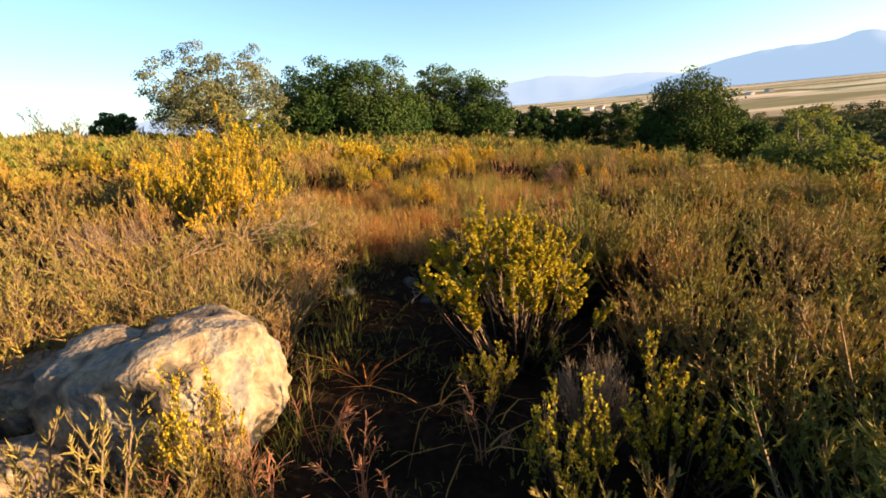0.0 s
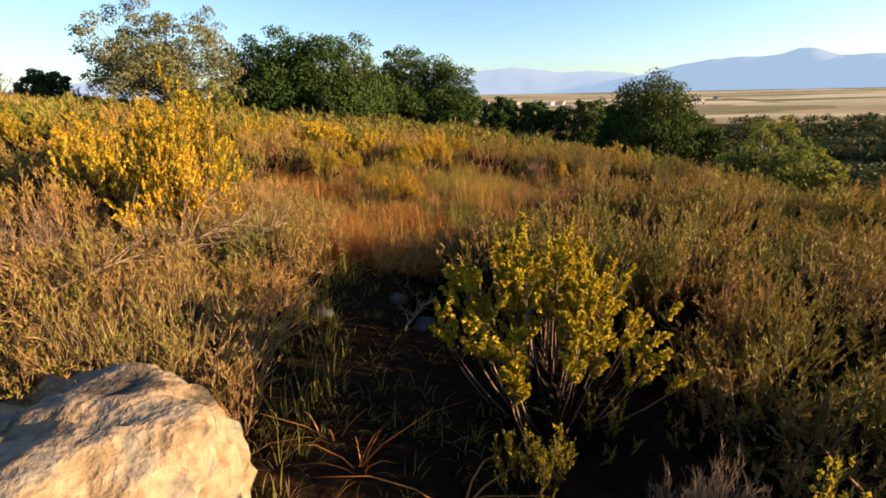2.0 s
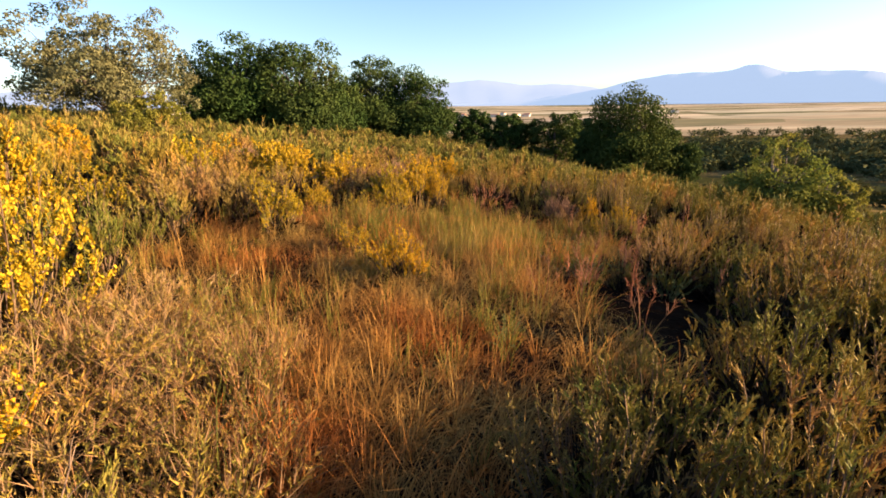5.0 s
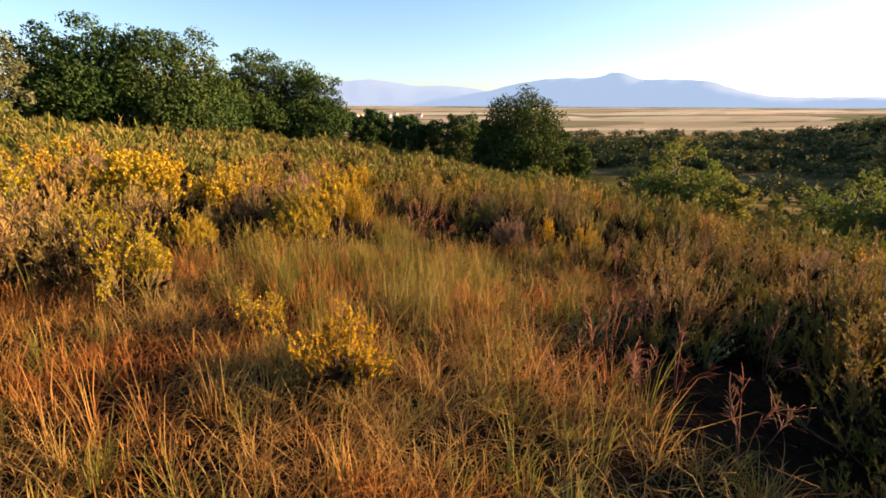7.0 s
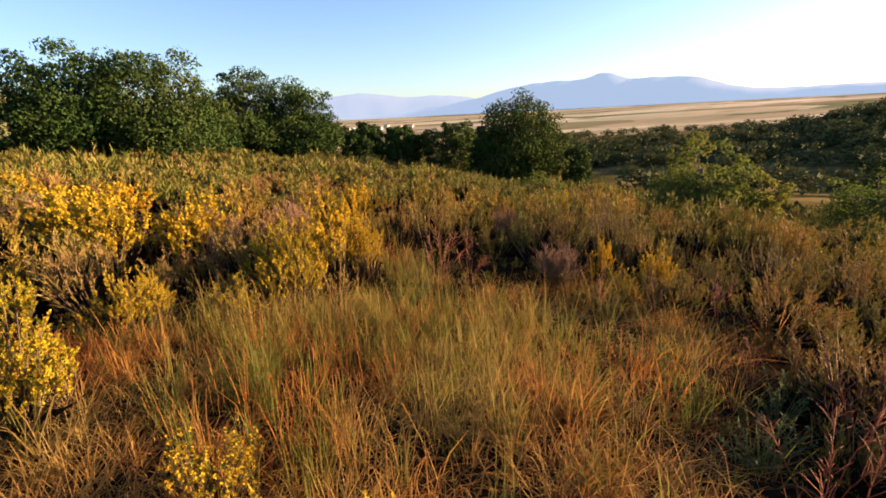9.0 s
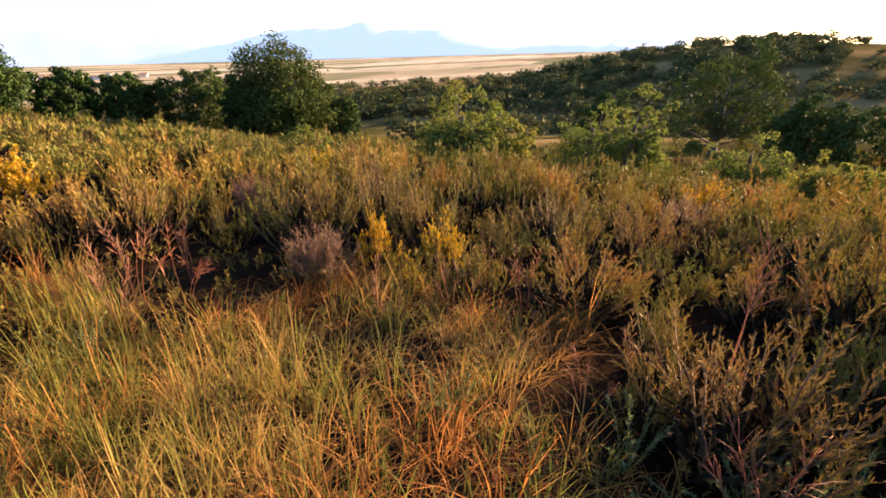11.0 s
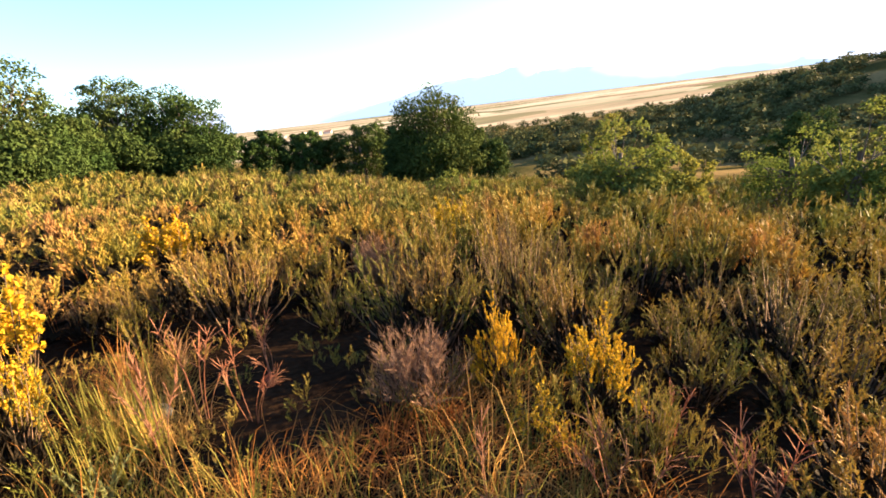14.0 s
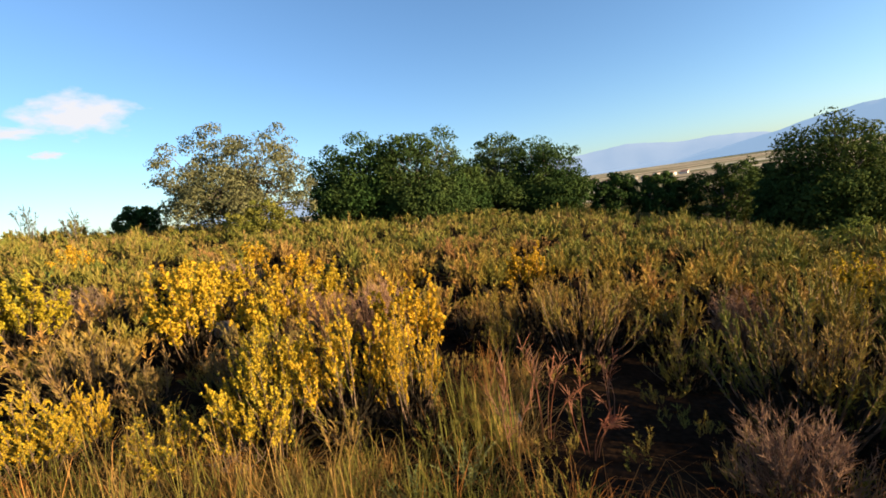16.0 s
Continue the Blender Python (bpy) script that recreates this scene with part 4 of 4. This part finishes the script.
def build_trees():
    ground = lambda x, y: float(land(x, y))
    def facing(x, y):
        return math.atan2(-x, y - 4)
    # the pale oak with an open crown, and the dark oaks on the brow: x, y, top, width, seed, heads of the crown
    stand(oak(1, 8.6 - ground(-17.1, 36.7), 9.4, 0.17, 25000, PALE_OAK_LEAF, ((-0.55, 0.86, 0.45), (-0.1, 1.0, 0.5), (0.4, 0.95, 0.5), (0.72, 0.66, 0.36), (-0.2, 0.62, 0.6)), 0.04, 15, 0.2,
              label="pale open-crowned oak with sky showing through its leaves"), -17.1, 36.7, facing(-17.1, 36.7))
    for x, y, top, w, seed, humps in ((-12.3, 47.1, 7.9, 8.9, 2, ((-0.42, 0.86, 0.58), (0.1, 0.98, 0.66), (0.45, 0.92, 0.55), (0.0, 0.55, 0.9))),
                                      (-6.7, 47.7, 7.8, 8.2, 3, ((-0.3, 0.97, 0.66), (0.22, 1.0, 0.62), (0.58, 0.74, 0.42), (0.0, 0.5, 0.9))),
                                      (-3.2, 51.5, 4.4, 4.0, 4, ((0.0, 1.0, 0.8), (0.3, 0.7, 0.6))),
                                      (-0.9, 56.4, 7.3, 7.8, 5, ((-0.36, 0.84, 0.58), (0.1, 1.0, 0.68), (0.5, 0.8, 0.5), (0.0, 0.5, 0.9))),
                                      (4.3, 56.3, 6.6, 8.0, 6, ((-0.3, 0.98, 0.64), (0.25, 0.84, 0.6), (0.62, 0.58, 0.4), (0.0, 0.5, 0.9))),
                                      (24.4, 47.3, 3.9, 9.2, 7, ((-0.1, 1.0, 0.68), (-0.3, 0.9, 0.6), (0.12, 0.94, 0.62), (0.5, 0.62, 0.48), (0.0, 0.55, 0.92))),
                                      (28.2, 46.0, 0.7, 6.0, 8, ((-0.3, 1.0, 0.55), (0.4, 0.7, 0.55))), (21.4, 48.6, 0.9, 4.6, 9, ((0.1, 1.0, 0.7), (-0.4, 0.7, 0.5)))):
        stand(oak(seed, top - ground(x, y), w, 0.22, 36000 if w > 7 else 13000, OAK_LEAF, humps, 0.02, 22, 0.0, label="broad dark green oak on the brow of the hill", group="oaks along the brow"), x, y, facing(x, y))
    for x, y, top, w, seed in ((10.5, 58.0, 1.6, 5.0, 12), (14.2, 58.0, 1.3, 5.0, 13), (20.3, 56.2, 1.6, 7.0, 14), (17.2, 60.0, 0.6, 5.0, 15), (24.0, 60.0, 0.2, 6.0, 16)):
        stand(oak(seed, top - ground(x, y), w, 0.24, 9000, OAK_LEAF, ((-0.3, 0.9, 0.55), (0.3, 1.0, 0.6)), 0.02, 14, 0.05, label="smaller dark green oak beyond the brow", group="oaks along the brow"), x, y, facing(x, y))
    stand(oak(17, 4.1 - ground(-26.6, 38.8), 4.0, 0.2, 5000, OAK_LEAF, ((-0.3, 0.85, 0.55), (0.25, 1.0, 0.6)), 0.02, 12, 0.15, label="small dark holm oak on the skyline"), -26.6, 38.8)
    for x, y, top, w, seed in ((52.8, 17.3, 1.6, 11.0, 41), (49.0, 27.0, -2.2, 7.0, 42), (46.0, 10.0, -2.0, 6.5, 43), (52.0, 3.0, -1.6, 8.0, 45), (48.0, -7.0, -1.6, 8.0, 46)):
        stand(oak(seed, (top - ground(x, y)) * 1.08, w, 0.26, 9000, OAK_LEAF, ((-0.4, 0.82, 0.5), (0.1, 1.0, 0.6), (0.55, 0.78, 0.45)), 0.02, 15, 0.08, label="rounded dark oak down in the valley", group="oaks in the valley"), x, y, facing(x, y))
    # young oaks in the dip
    for x, y, top, w, seed in ((13.2, 17.6, 0.55, 3.4, 21), (15.6, 19.6, 0.5, 3.2, 22), (17.5, 13.4, 0.2, 2.9, 23), (20.4, 10.1, -1.3, 3.0, 24), (21.5, 16.5, -0.6, 4.0, 25), (13.0, 27.0, -1.5, 3.0, 26), (14.6, 17.0, -0.5, 2.6, 27), (18.5, 7.4, -1.6, 2.8, 28), (23.0, 3.2, -1.3, 4.2, 29), (26.0, 0.5, -0.9, 4.0, 31), (17.0, 4.0, -2.0, 2.6, 32)):
        u = random.Random(seed)
        humps = ((-0.5, u.uniform(0.68, 0.86), 0.42), (u.uniform(-0.15, 0.15), 1.0, 0.42), (0.5, u.uniform(0.66, 0.9), 0.42), (0.0, 0.6, 0.75))
        stand(oak(seed, (top - ground(x, y)) * 1.15, w, 0.10, 11000 if math.hypot(x, y - 8) < 20 else 7000, YOUNG_OAK_LEAF, humps, 0.02, 13, 0.25, "young_oak", "leafy light green young oak among the heath", "young oaks in the dip"), x, y, facing(x, y))
    stand(oak(33, 2.9 - ground(-13.0, 32.4), 4.2, 0.12, 8000, YOUNG_OAK_LEAF, ((-0.4, 0.8, 0.5), (0.1, 1.0, 0.5), (0.5, 0.75, 0.45)), 0.02, 13, 0.2, "young_oak",
              "low light green young oak at the foot of a pale oak", "young oaks in the dip"), -13.0, 32.4, facing(-13.0, 32.4))
    # more young oaks farther down the slope, copied from those above
    kin = [oak(70 + s, 4.0, 4.0, 0.17, 6000, YOUNG_OAK_LEAF, ((-0.4, 0.8, 0.5), (0.1 * s, 1.0, 0.5), (0.5, 0.75, 0.45)), 0.02, 12, 0.15, "young_oak", "rounded green young oak down the slope", "young oaks in the dip") for s in range(3)]
    MASTERS.extend(kin)
    r2 = random.Random(12)
    for i in range(9):
        yaw, r = r2.uniform(-122, -58), r2.uniform(24, 62)
        x, y = 1 - math.sin(radians(yaw)) * r, 8 + math.cos(radians(yaw)) * r
        ob = copy_thing(kin[i % len(kin)], place(x, y))
        ob.matrix_basis = place(x, y, r2.uniform(0, 6.28), r2.uniform(0.45, 0.8), 0.1)
    # woods across the valley
    rng = np.random.default_rng(77)
    pats = []
    for s in range(5):
        o = oak(90 + s, 7.0, 8.0, 1.15, 170, FAR_OAK_LEAF, ((-0.4, 0.8, 0.55), (0.1 * s - 0.1, 1.0, 0.6), (0.5, 0.7, 0.5)), 0.0, 10)
        pats.append([np.array([v.co[:] for v in next(c for c in o.children if c.name.startswith("crown")).data.vertices])])
        for c in list(o.children):
            bpy.data.objects.remove(c)
        bpy.data.objects.remove(o)
    soup, n = Soup(), 0
    while n < 950:
        yaw, r = rng.uniform(-125, -18), rng.uniform(75, 330)
        if n % 2:
            yaw, r = (rng.uniform(-64, -22), rng.uniform(150, 240)) if n % 4 == 1 else (rng.uniform(-86, -60), rng.uniform(110, 300))
        x, y = -math.sin(radians(yaw)) * r, math.cos(radians(yaw)) * r
        dense = -106 < yaw < -22 and 150 < r < (240 if yaw > -62 else 300)
        if not dense and noise.noise((x * 0.018, y * 0.018, 3.0)) < 0.0 and rng.uniform() < 0.85:
            continue
        V = pats[n % 5][0]
        s, t = rng.uniform(0.55, 1.15), rng.uniform(0.55, 0.85)
        W = V * (s, s, s * t) + (x, y, float(land(x, y)) - 0.3)
        soup.tris(W)
        n += 1
    tagged(new("far_woods", soup.make("far woods", FAR_OAK_LEAF)), "dark oak woods across the valley and up the far hill", "woods", kind="stuff")


def mountains(name, radius, peaks, base, mat, label):
    """A far range: ridges of noise over broad peaks, each given by yaw, height in degrees and width."""
    yaws = np.linspace(-75, 60, 400)
    rows = []
    for depth, share in ((0, 0.0), (60, 0.25), (160, 0.6), (300, 1.0), (380, 0.9)):
        line = []
        for a in yaws:
            el = sum(h * math.exp(-abs((a - c) / w) ** 2) for c, h, w in peaks)
            el += 0.12 * noise.fractal((a * 0.35, depth * 0.01, radius * 0.001), 0.9, 2.0, 5)
            r = radius + depth + 40 * noise.noise((a * 0.4, depth * 0.03, 1.0))
            line.append((-math.sin(radians(a)) * r, math.cos(radians(a)) * r, base + ((radius + depth) * math.tan(radians(el + 0.35)) - base) * share))
        rows.append(line)
    n = len(yaws)
    faces = [(i * n + j, i * n + j + 1, (i + 1) * n + j + 1, (i + 1) * n + j) for i in range(4) for j in range(n - 1)]
    me = bpy.data.meshes.new(name)
    me.from_pydata([p for r in rows for p in r], [], faces)
    me.polygons.foreach_set("use_smooth", [True] * len(me.polygons))
    me.materials.append(mat)
    tagged(new(name, me), label, "mountains", kind="structure")


def build_rocks():
    for name, seed, size, x, y, z, turn, mat, label in (
            ("boulder", 1, (0.46, 0.40, 0.34), -1.36, 1.9, 0.24, -15, ROCK, "large pale granite boulder beside the trail"),
            ("boulder", 2, (0.27, 0.26, 0.24), -2.1, 2.05, 0.10, 30, ROCK, "cracked pale granite boulder half buried in scrub"),
            ("boulder", 3, (0.24, 0.20, 0.17), -1.86, 1.56, 0.02, 10, ROCK, "low rough granite boulder at the edge of the trail"),
            ("stone", 4, (0.11, 0.085, 0.035), -1.15, 4.0, 0.0, 50, LICHEN_ROCK, "flat grey stone lying on the trail"),
            ("stone", 5, (0.08, 0.06, 0.035), -0.95, 3.7, 0.0, 10, LICHEN_ROCK, "flat grey stone lying on the trail"),
            ("stone", 6, (0.10, 0.07, 0.035), -0.25, 3.66, 0.0, 80, LICHEN_ROCK, "flat grey stone lying on the trail"),
            ("stone", 7, (0.07, 0.06, 0.05), -0.44, 4.05, 0.0, 120, LICHEN_ROCK, "small grey stone lying on the trail"),
            ("stone", 8, (0.13, 0.10, 0.07), 1.07, 11.5, 0.0, 20, LICHEN_ROCK, "flat grey stone in the dry grass"),
            ("stone", 9, (0.17, 0.13, 0.15), -1.9, 13.9, 0.12, 20, ROCK, "pale stone showing among the gorse"),
            ("stone", 10, (0.12, 0.11, 0.11), -2.5, 13.6, 0.10, 70, ROCK, "pale stone showing among the gorse")):
        me = blob_rock(seed, size, 0.18, 5 if name == "boulder" else 3)
        me.materials.append(mat)
        ob = tagged(new(name, me), label, "rock")
        ob.matrix_basis = pose(x, y, float(land(x, y)) + z, 0, 0, turn)
    for seed, x, y, z, turn, tilt, ln in ((1, -2.2, 3.1, 0.35, 40, -8, 1.1), (2, -2.0, 3.7, 0.3, 25, -5, 0.9), (4, -0.75, 10.75, 0.04, -15, 0, 0.45), (5, -0.4, 3.5, 0.03, 70, 0, 0.5), (6, 1.45, 8.0, 0.04, 100, 0, 0.4)):
        ob = tagged(new("dead_branch", dead_branch(seed, ln)), "bare weathered dead branch lying in the scrub", "branch", "dead branches")
        ob.matrix_basis = pose(x, y, float(land(x, y)) + z, 0, tilt, turn)


mountains("mountains", 4300, [(-36.5, 2.75, 13.5), (-40.4, 0.75, 1.7), (-48.5, 1.15, 5), (-64, 0.7, 9), (-32.5, 0.25, 4)], 5, MOUNTAIN, "long mountain range beyond the plain, its blue haze painted as glow")
mountains("far_mountains", 4620, [(-12.5, 0.75, 4), (-5, 2.15, 14), (-23, 1.55, 8), (-70, 0.9, 9), (28, 1.8, 10)], 5, FAR_MOUNTAIN, "farthest mountain ridge, its pale haze painted as glow")


def cloud_material():
    m, nt, bsdf, out = material("thin white cloud")
    tc = nt.nodes.new("ShaderNodeTexCoord")
    ln = nt.nodes.new("ShaderNodeVectorMath")
    ln.operation = "LENGTH"
    nt.links.new(tc.outputs["Object"], ln.inputs[0])
    n = add(nt, "ShaderNodeTexNoise", Scale=2.2, Detail=7.0, Roughness=0.55)
    nt.links.new(tc.outputs["Object"], n.inputs["Vector"])
    mul = nt.nodes.new("ShaderNodeMath")
    mul.operation, mul.inputs[1].default_value = "MULTIPLY_ADD", -0.62
    nt.links.new(ln.outputs["Value"], mul.inputs[0])
    nt.links.new(n.outputs["Fac"], mul.inputs[2])
    fade = add(nt, "ShaderNodeMapRange")
    fade.inputs["From Min"].default_value, fade.inputs["From Max"].default_value = 0.0, 0.32
    nt.links.new(mul.outputs["Value"], fade.inputs["Value"])
    em, clear, mx = add(nt, "ShaderNodeEmission", Color=(1.0, 0.95, 0.93, 1), Strength=0.27), nt.nodes.new("ShaderNodeBsdfTransparent"), nt.nodes.new("ShaderNodeMixShader")
    nt.links.new(fade.outputs["Result"], mx.inputs["Fac"])
    nt.links.new(clear.outputs["BSDF"], mx.inputs[1])
    nt.links.new(em.outputs["Emission"], mx.inputs[2])
    nt.links.new(mx.outputs["Shader"], out.inputs["Surface"])
    return m


CLOUD = cloud_material()
for yaw, high, wide, tall in ((45.6, 12.7, 340, 155), (51.8, 11.0, 240, 50), (48.6, 9.0, 95, 30)):
    bm = bmesh.new()
    bmesh.ops.create_grid(bm, x_segments=12, y_segments=6, size=1.0)
    me = bpy.data.meshes.new("cloud")
    bm.to_mesh(me)
    bm.free()
    me.materials.append(CLOUD)
    ob = tagged(new("backdrop", me), "small thin white cloud low in the blue sky", "cloud", kind="structure")
    at = Vector((-math.sin(radians(yaw)) * 3000, math.cos(radians(yaw)) * 3000, 3000 * math.tan(radians(high))))
    ob.matrix_basis = look(at, (0, 0, 0)) @ Matrix.Diagonal((wide, tall, 1, 1))
    ob.visible_shadow = False


def house(x, y, w, d, h, turn):
    """A far village house: plastered walls and a low tiled roof."""
    ob = tagged(new("house"), "small white village house with a tiled roof on the plain", "house", "far village houses")
    bm = bmesh.new()
    bmesh.ops.create_cube(bm, size=1.0, matrix=Matrix.LocRotScale((0, 0, h / 2), None, (w, d, h)))
    me = bpy.data.meshes.new("house wall")
    bm.to_mesh(me)
    bm.free()
    me.materials.append(PLASTER)
    part("wall", me, ob)
    e, t = 0.5, h + w * 0.18
    me = bpy.data.meshes.new("house roof")
    me.from_pydata([(-w / 2 - e, -d / 2 - e, h), (w / 2 + e, -d / 2 - e, h), (w / 2 + e, d / 2 + e, h), (-w / 2 - e, d / 2 + e, h), (0, -d / 2 - e, t), (0, d / 2 + e, t)], [],
                   [(0, 4, 5, 3), (1, 2, 5, 4), (0, 1, 4), (2, 3, 5), (3, 2, 1, 0)])
    me.materials.append(ROOF_TILE)
    part("roof", me, ob, "reddish tiled roof")
    ob.matrix_basis = pose(x, y, float(land(x, y)) - 0.3, 0, 0, turn)


hr = random.Random(4)
for i in range(16):
    yaw, r = -14.5 + hr.uniform(-4, 5), hr.uniform(1500, 1750)
    if i > 11:
        yaw, r = hr.uniform(-34, -30), hr.uniform(1700, 2000)
    house(-math.sin(radians(yaw)) * r, math.cos(radians(yaw)) * r, hr.uniform(9, 16), hr.uniform(12, 30), hr.uniform(5, 9), hr.uniform(0, 180))

build_rocks()
build_plants()
build_grass()
build_trees()
for sx, sy, top, seed in ((-25.5, 29.8, 4.3, 1), (-27.4, 28.6, 3.9, 2), (-29.0, 26.8, 4.6, 3), (-24.2, 31.4, 3.6, 4)):
    bare_sapling(sx, sy, max(1.2, top - float(land(sx, sy))), seed)
for m in MASTERS:
    for o in (*m.children_recursive, m):
        bpy.data.objects.remove(o)
